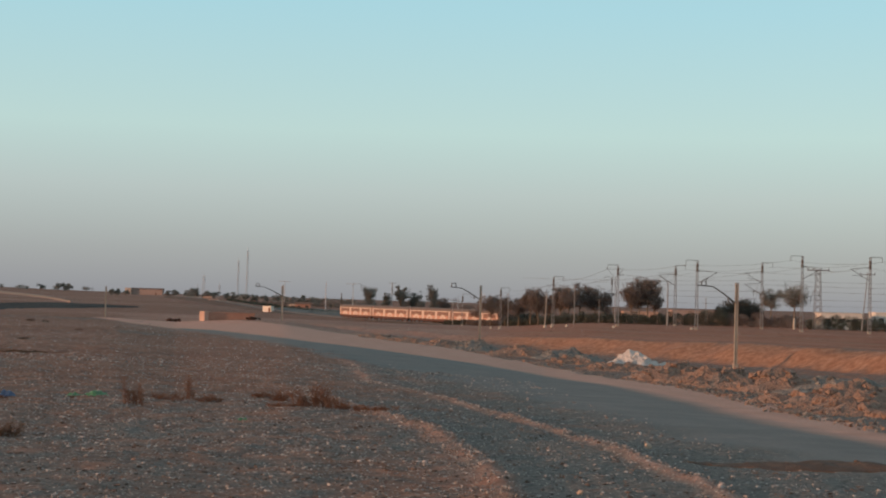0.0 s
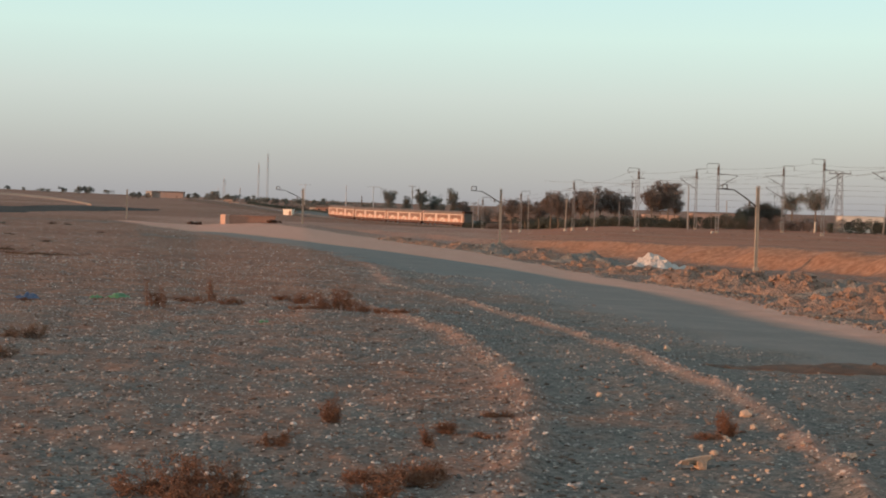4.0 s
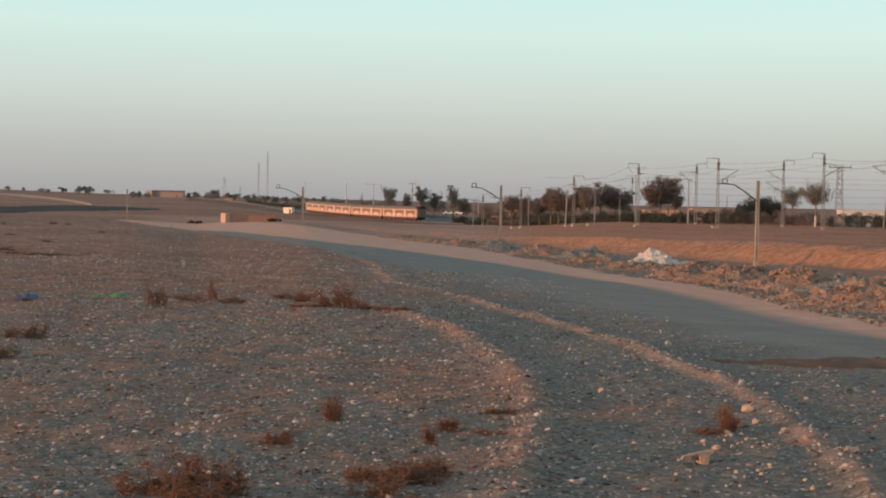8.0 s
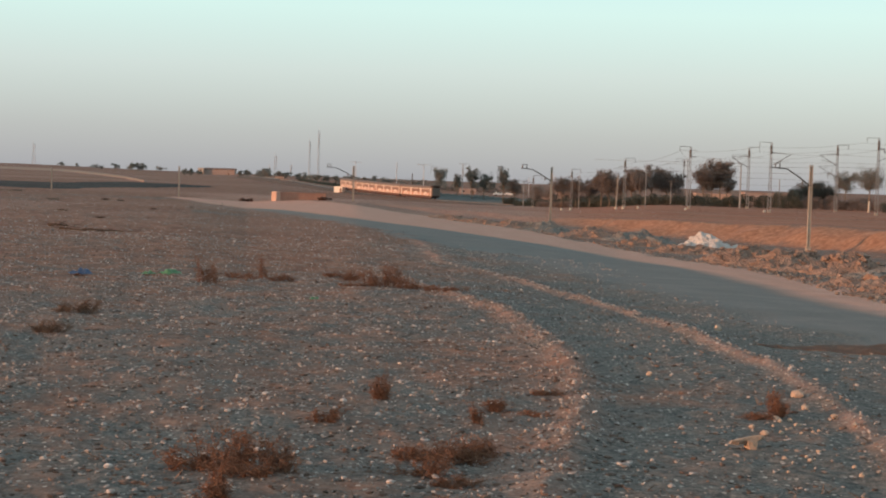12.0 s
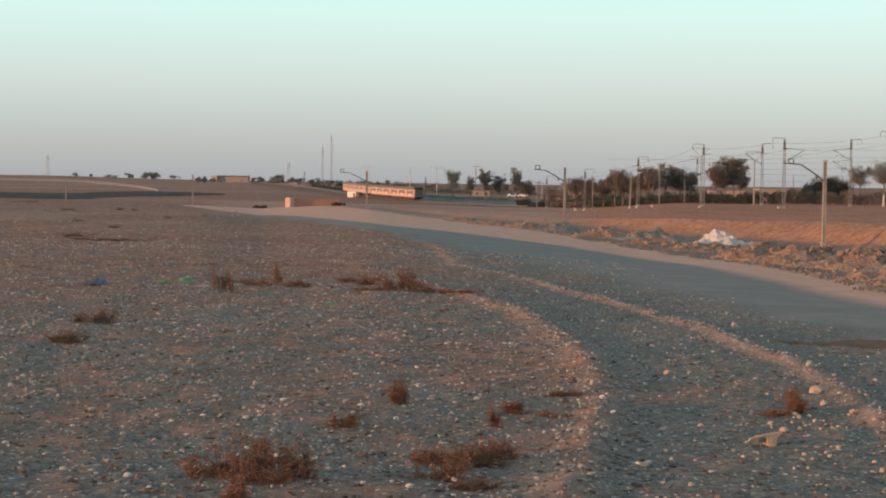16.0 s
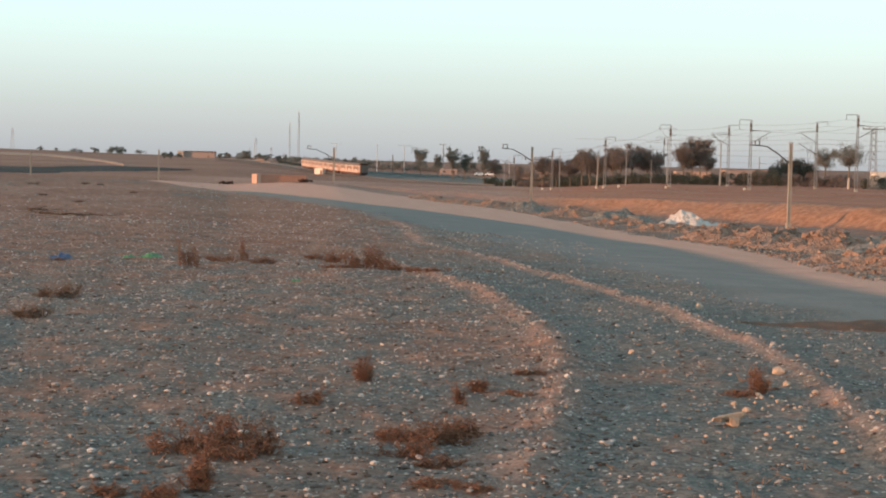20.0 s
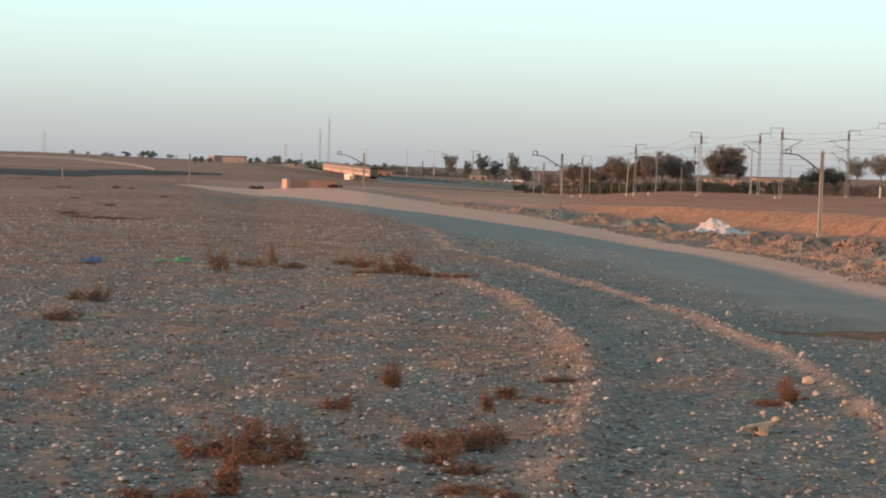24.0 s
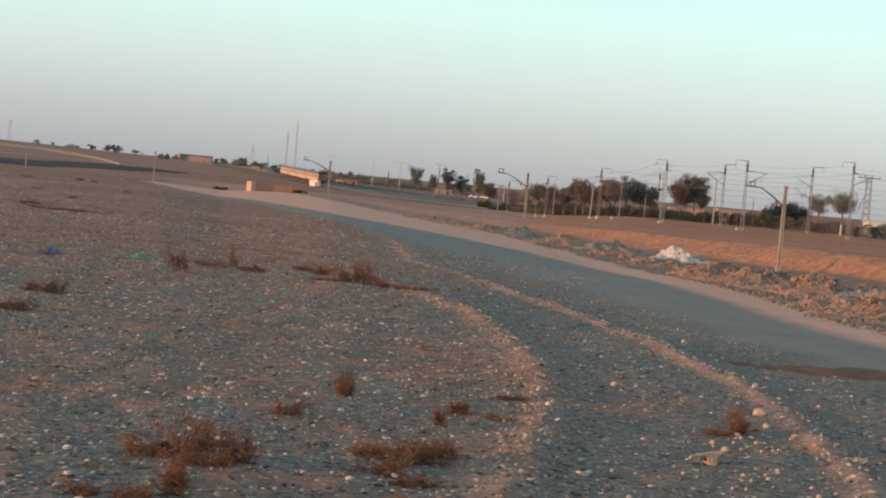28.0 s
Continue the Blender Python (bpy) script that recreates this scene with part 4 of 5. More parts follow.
heap("soil_mound", 4.7, 16.35, 1.35, 0.5, 0.1, DARK_SOIL, "low smooth bank of dug brown soil at the road's edge", 62, rocks=5, big=0.035, rough=0.35, turn=-4)


# ---- dry shrubs ----
def shrub(x, y, w, h, seed, material, label="dry red-brown thorny shrub on stony ground", upright=False):
    """A loose plant of several uneven tufts, w wide and h high."""
    rng = random.Random(seed)
    ob = thing("dry_shrub", x, y, land(x, y) - 0.01, label, "shrub", group="dry shrubs on the field")
    stem, twigs = Shape(), Shape()
    n = 3 if upright else max(3, round(4 + 9 * w))
    for k in range(n):
        cx, cy = rng.uniform(-0.42, 0.42) * w, rng.gauss(0, 0.13) * w
        tall = h * (1.25 if k == 0 else rng.uniform(0.5, 1.15))
        side = (0.16 if upright else 0.3) * w + 0.02
        for j in range(5):
            foot = Vector((cx + rng.gauss(0, 0.06) * w, cy + rng.gauss(0, 0.05) * w, 0))
            top = foot + Vector((rng.gauss(0, 1) * side * 0.6, rng.gauss(0, 1) * side * 0.4, tall * rng.uniform(0.45, 1.0)))
            mid = foot.lerp(top, 0.5) + Vector((rng.gauss(0, 0.1) * side, 0, 0.1 * tall))
            thick = 0.0022 + 0.006 * h
            stem.bend((foot, mid, top), thick, thick * 0.3, 4)
            for i in range(15):
                t = rng.uniform(0.15, 1.0)
                p = foot.lerp(mid, t * 2) if t < 0.5 else mid.lerp(top, t * 2 - 1)
                reach = 0.018 + 0.11 * tall + 0.05 * w
                q = p + Vector((rng.gauss(0, 1), rng.gauss(0, 1), rng.gauss(0.25, 0.6))) * reach * 0.5
                q.z = max(q.z, 0.006)
                twigs.tube(p, q, 0.0016 + 0.003 * h, 0.0007, 3)
                twigs.leaves(q, 0.012 + 0.06 * h, 3, 0.0055 + 0.013 * h, rng)
    tagged(stem.make("stem", material, ob), kind="stuff")
    tagged(twigs.make("foliage", material, ob), kind="stuff")
    return ob


SHRUBS = ((-1.42, 8.12, 0.3, 0.13), (-1.22, 8.1, 0.34, 0.22), (-0.98, 8.13, 0.26, 0.2), (-1.12, 7.98, 0.26, 0.1), (-1.16, 7.3, 0.12, 0.17), (-1.3, 7.07, 0.2, 0.07), (-1.55, 7.1, 0.15, 0.05),
          (0.03, 8.75, 0.34, 0.14), (-0.22, 8.8, 0.28, 0.09), (0.18, 8.98, 0.24, 0.13), (-0.18, 8.24, 0.22, 0.13), (-0.04, 8.02, 0.24, 0.06), (-0.02, 7.46, 0.28, 0.03), (0.24, 7.39, 0.18, 0.02),
          (-0.55, 10.93, 0.2, 0.18), (-0.86, 9.86, 0.15, 0.1), (0.24, 10.7, 0.13, 0.1), (0.72, 11.5, 0.36, 0.035), (0.54, 10.58, 0.28, 0.03),
          (-3.6, 24.8, 0.5, 0.14), (-2.9, 24.8, 0.42, 0.11), (-1.42, 24.6, 0.32, 0.3), (-1.12, 24.2, 0.4, 0.38), (-0.82, 24.0, 0.34, 0.22), (-0.5, 23.5, 0.3, 0.1), (-1.9, 25.7, 0.4, 0.2), (-2.25, 26.4, 0.4, 0.1), (-1.62, 23.5, 0.5, 0.06), (-0.1, 23.2, 0.4, 0.06),
          (-4.22, 16.85, 0.36, 0.16), (-4.44, 17.0, 0.24, 0.1), (-4.06, 14.8, 0.42, 0.12), (2.12, 10.8, 0.3, 0.04),
          (-13.8, 58, 0.45, 0.08), (-19.5, 74, 0.5, 0.1), (-26, 110, 0.8, 0.14), (-17.5, 86, 0.5, 0.08))
for k, (x, y, w, h) in enumerate(SHRUBS):
    far = y > 40
    dull = x < -4 and y < 20 or x > 3
    shrub(x, y, w, h, 100 + k, DEAD_BUSH if far else DULL_TWIG if dull else DRY_TWIG, "low dark dry thorn bush on the far field" if far else "dull grey-brown dry shrub on stony ground" if dull else "dry red-brown thorny shrub on stony ground")
for k, (x, y, w, h) in enumerate(((-3.92, 23.1, 0.2, 0.42), (-3.76, 23.1, 0.16, 0.3), (-3.29, 25.4, 0.2, 0.34), (2.27, 10.95, 0.1, 0.2), (2.33, 10.9, 0.08, 0.13), (-1.17, 7.5, 0.06, 0.2), (0.13, 10.1, 0.05, 0.13))):
    shrub(x, y, w, h, 160 + k, DRY_TWIG, "slender upright red-brown dried weed", True)

for k, (x, y, w, h) in enumerate(((-28.1, 104, 0.9, 0.12), (-43.4, 147, 1.3, 0.16), (-45.5, 149, 0.9, 0.12), (-24.8, 110, 0.6, 0.1))):
    shrub(x, y, w, h, 180 + k, HEDGE, "low grey-green weed on the far field")


def dead_branch(x, y, length, turn, seed):
    """A long broken branch lying flat, with its side twigs."""
    rng = random.Random(seed)
    ob = thing("dead_branch", x, y, land(x, y) + 0.03, "long dark dead branch lying on the field", "branch", turn, group="dead branches on the far field")
    pts = [Vector((length * (t / 6 - 0.5), rng.gauss(0, 0.05), abs(rng.gauss(0, 0.03)))) for t in range(7)]
    Shape().bend(pts, 0.04, 0.015, 6).make("limb", DEAD_BUSH, ob)
    side = Shape()
    for k in range(16):
        p = pts[rng.randrange(7)] + Vector((rng.gauss(0, 0.15), 0, 0))
        side.tube(p, p + Vector((rng.gauss(0, 0.25), rng.gauss(0, 0.25), abs(rng.gauss(0, 0.08)))), 0.012, 0.004, 4)
    tagged(side.make("brushwood", DEAD_BUSH, ob), kind="stuff")


dead_branch(-10.9, 44.6, 1.9, -2, 1)
dead_branch(-12.3, 46.2, 0.6, 8, 2)


# ---- loose stones ----
def stones():
    rng = random.Random(7)
    sh = Shape()
    for k in range(46000):
        d = math.sqrt(rng.uniform(4.5 ** 2, 46 ** 2)) if k % 3 else rng.uniform(4.5, 26)
        a = rng.uniform(-0.36, 0.36)
        x, y = d * math.sin(a), d * math.cos(a)
        if 3.9 + 0.6 * rng.random() < x and y > 14 or x > 1.2 and k % 2:
            continue
        sh.rock((x, y, 0), rng.choice((0.005, 0.006, 0.007, 0.008, 0.01, 0.013, 0.018)) * rng.uniform(0.6, 1.25) * (1 + d / 60), rng, rng.uniform(0.3, 0.7))
    for k in range(5000):
        d, a = 40 * math.exp(rng.uniform(0, 1.1)), rng.uniform(-0.36, 0.1)
        x, y = d * math.sin(a), d * math.cos(a)
        if x < 1.6 - 0.25 * max(0, y - 42):
            sh.rock((x, y, 0), rng.choice((0.016, 0.024, 0.032, 0.05)) * rng.uniform(0.5, 1.2), rng, rng.uniform(0.4, 0.8))
    for line, half in ((RUT_A, 0.2), (RUT_B, 0.13)):
        pts = curve([(*q, 0) for q in line], 0.02)
        for k in range(800):
            p = rng.choice(pts)
            sh.rock((p.x - (line is RUT_A) * 0.22 + rng.gauss(0, half * 0.7), p.y + rng.gauss(0, 0.1), 0.018), rng.choice((0.006, 0.008, 0.011, 0.016)) * (1 + p.y / 60), rng)
    v = np.array(sh.v)
    c = v.reshape(-1, 12, 3).mean(1)
    v[:, 2] += np.repeat(height(c[:, 0], c[:, 1]) + relief(c[:, 0], c[:, 1]) + 0.004, 12)
    sh.v = [tuple(p) for p in v.tolist()]
    tagged(sh.make("pebbles", STONE), "pale pebbles and small stones strewn over the field", "pebbles", kind="stuff")
    crumbs, at = Shape(), []
    for k in range(10000):
        d, a = 5.2 * math.exp(rng.uniform(0, 1.9)), rng.uniform(-0.36, 0.34)
        x, y = d * math.sin(a), d * math.cos(a)
        if x > 3.9 and y > 14 or x > 1.1 and k % 2:
            continue
        at.append((x, y, rng.choice((0.006, 0.009, 0.013, 0.02)) * rng.uniform(0.6, 1.2) * (1 + d / 40)))
    q = np.array(at)
    for (x, y, r), z in zip(at, (height(q[:, 0], q[:, 1]) + relief(q[:, 0], q[:, 1])).tolist()):
        crumbs.rock((x, y, z + 0.1 * r), r, rng, rng.uniform(0.25, 0.5))
    tagged(crumbs.make("soil_crumbs", CRUMB), "reddish-brown crumbs of soil and litter on the gravel", "soil crumbs", kind="stuff")
    forms = [Shape().rock((0, 0, 0), 0.05, rng, 0.6) for _ in range(6)]
    forms = [f.make("field_stone", STONE) for f in forms]
    for f in forms:
        f.matrix_basis = pose(0.3 * forms.index(f) - 1, 6.5, land(0.3 * forms.index(f) - 1, 6.5) + 0.02)
        tagged(f, "pale angular field stone on gravel", "stone", "larger field stones")
    for k in range(150):
        d, a = 6 + 26 * rng.random() ** 1.3, rng.uniform(-0.3, 0.3)
        x, y = d * math.sin(a), d * math.cos(a)
        if x > 3.4 and y > 13 or x > 1.2 and k % 3:
            continue
        ob = copy_thing(forms[k % 6], pose(x, y, land(x, y) + 0.018, rng.uniform(-20, 20), rng.uniform(-20, 20), rng.uniform(0, 360)))
        ob.scale = (rng.uniform(0.3, 0.62),) * 3


stones()


def slab(x, y):
    """A pale wedge of limestone that overhangs the gravel on one side."""
    ob = thing("flat_stone", x, y, land(x, y) - 0.004, "pale limestone wedge overhanging the gravel", "stone", 6)
    edge = ((-0.12, 0.034), (-0.1, 0.056), (-0.03, 0.07), (0.045, 0.086), (0.12, 0.092), (0.132, 0.076), (0.085, 0.05), (0.078, 0.0), (0.03, 0.0), (0.0, 0.042), (-0.06, 0.026))
    n = len(edge)
    rows = ((-0.05, 0.8, 0.014), (-0.03, 0.86, 0.006), (0.02, 0.86, 0.0), (0.05, 0.66, -0.008))
    pts = [(px * k, py + 0.008 * math.sin(9 * px * (j + 2) + j), max(pz * 0.95, 0.05 if j == 0 else 0.0) + (dz if pz else 0)) for j, (py, k, dz) in enumerate(rows) for px, pz in edge]
    faces = [(j * n + i, j * n + (i + 1) % n, (j + 1) * n + (i + 1) % n, (j + 1) * n + i) for j in range(3) for i in range(n)]
    Shape().add(pts, [f[::-1] for f in faces] + [tuple(range(n)), tuple(range(4 * n - 1, 3 * n - 1, -1))]).make("slab", PALE_ROCK, ob)
    Shape().rock((0.045, 0.035, 0.012), 0.034, random.Random(5), 0.7).make("prop", PALE_ROCK, ob)


slab(1.79, 9.42)
rng = random.Random(31)
FEW = [(2.32 + rng.gauss(0, 0.13), 10.55 + rng.gauss(0, 0.25), rng.uniform(0.018, 0.04)) for _ in range(18)] + [(2.0 + rng.gauss(0, 0.25), 8.9 + rng.gauss(0, 0.15), rng.uniform(0.012, 0.028)) for _ in range(10)]
for k, (x, y, r) in enumerate(((2.66, 11.9, 0.09), (2.58, 11.3, 0.05), (2.7, 10.9, 0.045), (2.05, 10.1, 0.045), (1.62, 12.9, 0.06), (2.95, 10.0, 0.07), (2.85, 9.8, 0.06), (3.1, 18.3, 0.11), (2.9, 8.4, 0.08), (2.3, 8.6, 0.04), *FEW)):
    ob = Shape().rock((0, 0, 0), r * 0.65, random.Random(300 + k), 0.85).make("field_stone", PALE_ROCK)
    ob.matrix_basis = pose(x, y, land(x, y) + r * 0.25)
    tagged(ob, "pinkish pale rounded stone lying by the wheel track", "stone", "larger field stones")


def litter(x, y, w, material, label, seed):
    """A crumpled sheet of plastic film."""
    n = 12
    g = np.linspace(-0.5, 0.5, n)
    u, v = np.meshgrid(g, g, indexing="ij")
    z = 0.05 + 0.1 * np.abs(lattice_noise(u * 4 + seed, v * 4, seed)) + 0.05 * lattice_noise(u * 9, v * 9, seed + 1)
    z = z * (1 - 1.2 * np.maximum(u ** 2, v ** 2) * 2)
    idx = np.arange(n * n).reshape(n, n)
    quads = np.stack([idx[:-1, :-1], idx[1:, :-1], idx[1:, 1:], idx[:-1, 1:]], -1).reshape(-1, 4)
    sh = Shape()
    sh.v, sh.f = [tuple(p) for p in np.stack([u * w, v * w * 0.8, z * w * 2.2], -1).reshape(-1, 3).tolist()], [tuple(q) for q in quads.tolist()]
    ob = sh.make("plastic_bag", material)
    ob.matrix_basis = pose(x, y, land(x, y) + 0.01, 0, 0, 25 * seed)
    tagged(ob, label, "litter")


litter(-5.95, 23.7, 0.34, BLUE_FILM, "crumpled blue plastic bag on the gravel", 1)
litter(-4.8, 25.1, 0.36, GREEN_FILM, "crumpled green plastic bag on the gravel", 2)
litter(-5.15, 25.0, 0.25, GREEN_FILM, "torn piece of green plastic film", 3)
litter(-1.95, 20.3, 0.16, GREEN_FILM, "small scrap of green plastic on the gravel", 4)


def tufts():
    """Low tufts of dead grass and clods over the farther field."""
    rng = random.Random(9)
    grass, clods, straw, straw_at = Shape(), Shape(), Shape(), []
    d = 16 * np.exp(np.array([rng.uniform(0, math.log(18)) for _ in range(5200)]))
    a = np.array([rng.uniform(-0.34, 0.34) for _ in range(5200)])
    xs, ys = d * np.sin(a), d * np.cos(a)
    zs = height(xs, ys) + relief(xs, ys)
    for k, (x, y, z, far) in enumerate(zip(xs.tolist(), ys.tolist(), zs.tolist(), d.tolist())):
        if far < 200 and x > 2.0 - max(0, y - 45) * 0.25:
            continue
        s = rng.uniform(0.5, 1.3) * (0.035 + far * 0.0007)
        if k % 2:
            for j in range(7):
                q = Vector((x + rng.gauss(0, s), y + rng.gauss(0, s), z - 0.01))
                u = Vector((rng.gauss(0, 1), rng.gauss(0, 1), 0)).normalized() * s * 0.12
                grass.add((q - u, q + u, q + Vector((rng.gauss(0, s * 0.5), rng.gauss(0, s * 0.5), s * rng.uniform(0.3, 0.9)))), [(0, 1, 2)])
        else:
            clods.rock((x, y, z + s * 0.1), s * 0.45, rng, 0.45)
    for k in range(260):
        r, t = 5.5 * math.exp(rng.uniform(0, 1.35)), rng.uniform(-0.34, 0.34)
        x, y = r * math.sin(t), r * math.cos(t)
        if x > 4 and y > 15:
            continue
        straw_at.append((x, y))
    q = np.array(straw_at)
    for (x, y), z in zip(straw_at, (height(q[:, 0], q[:, 1]) + relief(q[:, 0], q[:, 1])).tolist()):
        for j in range(rng.choice((1, 2, 3, 6))):
            p = Vector((x + rng.gauss(0, 0.03), y + rng.gauss(0, 0.03), z + 0.004))
            straw.tube(p, p + Vector((rng.gauss(0, 1), rng.gauss(0, 1), rng.uniform(0, 0.7))).normalized() * rng.uniform(0.03, 0.09), 0.0035, 0.001, 3)
    tagged(straw.make("dry_straw", DULL_TWIG), "broken brown stalks scattered on the gravel", "straw", kind="stuff")
    tagged(grass.make("dry_grass", DEAD_BUSH), "short dead grass tufts on the dry field", "grass", kind="stuff")
    tagged(clods.make("clods", STONE), "stones and clods scattered over the far field", "stones", kind="stuff")


tufts()


# ---- trees and hedges ----
def tree(x, y, h, wide, seed, material=LEAF, bare=0.35, white=False, label="haze-lightened olive-green eucalyptus with open crown", dense=1.0, sway=0.0, core=1.0):
    rng = random.Random(seed)
    wide = wide * 1.3
    ob = thing("tree", x, y, land(x, y) - 0.1, label, "tree", group="trees by the railway")
    trunk, crown, twigs = Shape(), Shape(), Shape()
    top = Vector((sway, 0, h * 0.72))
    fork = Vector((sway * 0.4 + rng.gauss(0, 0.1), rng.gauss(0, 0.1), h * bare))
    r = 0.022 * h
    trunk.bend((Vector((0, 0, 0)), fork * 0.5 + Vector((rng.gauss(0, 0.1), 0, 0)), fork, fork.lerp(top, 0.6), top), r, r * 0.3, 7)
    limbs, lop = int(9 * dense) + 3, rng.uniform(0, 6.3)
    for k in range(limbs):
        a = 2 * math.pi * k / limbs + rng.uniform(-0.4, 0.4)
        s = fork.lerp(top, rng.uniform(0, 0.85))
        reach = wide * 0.5 * rng.uniform(0.4, 0.9) * (0.62 + 0.5 * abs(math.cos(a - lop)))
        e = Vector((s.x + math.cos(a) * reach, s.y + math.sin(a) * reach, min(h * 0.97, s.z + h * rng.uniform(0.05, 0.34))))
        trunk.bend((s, s.lerp(e, 0.5) + Vector((0, 0, 0.05 * h)), e), r * 0.4, r * 0.1, 5)
        for j in range(6):
            c = s.lerp(e, rng.uniform(0.3, 0.98)) + Vector((rng.gauss(0, 0.035), rng.gauss(0, 0.035), rng.gauss(0.01, 0.03))) * h
            crown.leaves(c, wide * rng.uniform(0.07, 0.2), int(110 * dense), 0.016 * h * rng.uniform(0.6, 1.2), rng)
    for j in range(5):
        crown.leaves(top + Vector((rng.gauss(0, 0.1) * wide, rng.gauss(0, 0.1) * wide, h * rng.uniform(0.02, 0.17))), wide * rng.uniform(0.08, 0.16), int(110 * dense), 0.016 * h, rng)
    crown.leaves(fork.lerp(top, 0.7), wide * 0.32, int(420 * dense * core), 0.018 * h, rng, min(1.2, h * (0.9 - bare) / wide))
    for j in range(int(26 * dense)):
        p = fork.lerp(top, rng.uniform(0.35, 1.0)) + Vector((rng.gauss(0, 0.2), rng.gauss(0, 0.2), 0)) * wide
        q = p + Vector((rng.gauss(0, 0.05), rng.gauss(0, 0.05), rng.uniform(0.12, 0.32))) * h
        twigs.tube(p, q, 0.004 * h, 0.0015 * h, 4)
        for i in range(4):
            crown.leaves(p.lerp(q, rng.uniform(0.3, 1.0)), 0.035 * h, 12, 0.013 * h, rng, 1.6)
    trunk.make("trunk", BARK, ob)
    tagged(twigs.make("fine_branching", BARK, ob), kind="stuff")
    if white:
        Shape().tube((0, 0, 0), fork * 0.55, r * 1.15, r * 1.0, 8).make("whitewash", WHITEWASH, ob, "whitewashed lower trunk")
    crown.make("crown", material, ob)
    return ob


TREES = ((-8.3, 520, 10.8, 5.0, 0), (-2.5, 540, 8.4, 3.0, 0), (2.6, 480, 11.3, 3.9, 0), (6.2, 482, 9.6, 3.7, 0), (11.6, 450, 11.2, 3.4, 0), (14.8, 455, 8.8, 5.0, 1), (20.2, 420, 6.3, 5.0, 1), (22.8, 402, 5.4, 5.5, 1), (24.9, 390, 7.4, 5.5, 1),
         (27.7, 380, 7.8, 5.0, 1), (30.4, 371, 8.1, 5.5, 1), (32.6, 362, 8.9, 5.0, 1), (33.2, 351, 9.5, 4.6, 1), (36.6, 360, 8.4, 5.5, 1), (38.4, 350, 9.0, 5.5, 1), (39.8, 346, 9.5, 5.0, 1), (43.0, 351, 8.5, 6.0, 1), (46.2, 350, 8.6, 5.5, 1), (49.0, 355, 8.6, 5.0, 1),
         (53.2, 340, 9.4, 4.6, 1), (55.7, 345, 9.6, 5.2, 1), (57.0, 341, 9.9, 4.8, 1), (60.0, 350, 8.8, 4.4, 1), (81.3, 360, 6.3, 6.5, 2), (85.0, 361, 6.2, 6.5, 2), (77.6, 358, 5.0, 4.0, 2), (85.2, 342, 9.2, 4.6, 0), (76.7, 290, 9.1, 5.8, 3))
for k, (x, y, h, w, kind) in enumerate(TREES):
    if kind == 2:
        tree(x, y, h, w * 1.1, 400 + k, DARK_LEAF, 0.16, dense=2.0, core=2.2, label="broad low dark tree with dense crown")
    elif kind == 3:
        tree(x, y, h, w, 400 + k, LEAF, 0.45, True, dense=1.0, core=0.4, label="roadside tree with whitewashed trunk and open crown")
    else:
        tree(x, y, h * (0.88 + 0.24 * ((k * 0.618) % 1) if kind else 1.0), w, 400 + k, BROWN_LEAF if kind else LEAF, (0.34 if x > 50 else 0.28) if kind else 0.36, dense=1.25 if kind else 1.0, sway=0.0 if kind else 0.5 * math.sin(k * 2.4), core=1.0 if kind else 0.35, label="brown haze-lightened tree with thinned crown in a row" if kind else "haze-lightened olive-green eucalyptus with open crown")


def hedge(x0, y0, x1, y1, h, seed, material, label):
    rng = random.Random(seed)
    mx, my = (x0 + x1) / 2, (y0 + y1) / 2
    ob = thing("hedge", mx, my, land(mx, my), label, "hedge", group="hedges along the yard")
    leafy, stems = Shape(), Shape()
    n = max(3, int(math.hypot(x1 - x0, y1 - y0) / 1.0))
    for k in range(n + 1):
        x, y = x0 + (x1 - x0) * k / n, y0 + (y1 - y0) * k / n
        z = land(x, y) - land(mx, my)
        hh = h * rng.uniform(0.65, 1.15)
        stems.tube((x - mx, y - my, z - 0.1), (x - mx + rng.gauss(0, 0.1), y - my, z + hh * 0.6), 0.05, 0.02, 5)
        for j in range(3):
            leafy.leaves((x - mx + rng.gauss(0, 0.3), y - my + rng.gauss(0, 0.4), z + hh * (0.2 + 0.28 * j)), 0.9, 300, 0.16, rng, 0.9)
    tagged(stems.make("stems", BARK, ob), kind="stuff")
    tagged(leafy.make("foliage", material, ob), kind="stuff")


for k, (x0, y0, x1, y1, h, m) in enumerate(((19, 432, 27, 418, 2.2, 0), (12.0, 436, 14.6, 435, 2.0, 0), (27, 414, 38, 392, 3.0, 0), (34, 343, 46, 335, 2.4, 0), (47, 335, 58, 330, 2.4, 0), (58.5, 330, 66, 326, 2.9, 0), (66.5, 325, 70.5, 322, 3.6, 0), (14.5, 412, 19, 405, 1.2, 0), (20, 402, 27, 388, 1.2, 1), (28, 384, 37, 366, 1.5, 0), (38, 362, 52, 346, 1.6, 1),
                                            (71, 323, 78, 321, 2.9, 1), (78.5, 321, 86, 318, 2.8, 1), (83, 302, 92, 298, 2.9, 0), (92.5, 298, 104, 294, 2.9, 0), (104.5, 294, 120, 290, 3.0, 0))):
    hedge(x0, y0, x1, y1, h, 500 + k, BROWN_LEAF if m else HEDGE, "brown dry hedge along the railway yard" if m else "dark green clipped hedge along the yard")


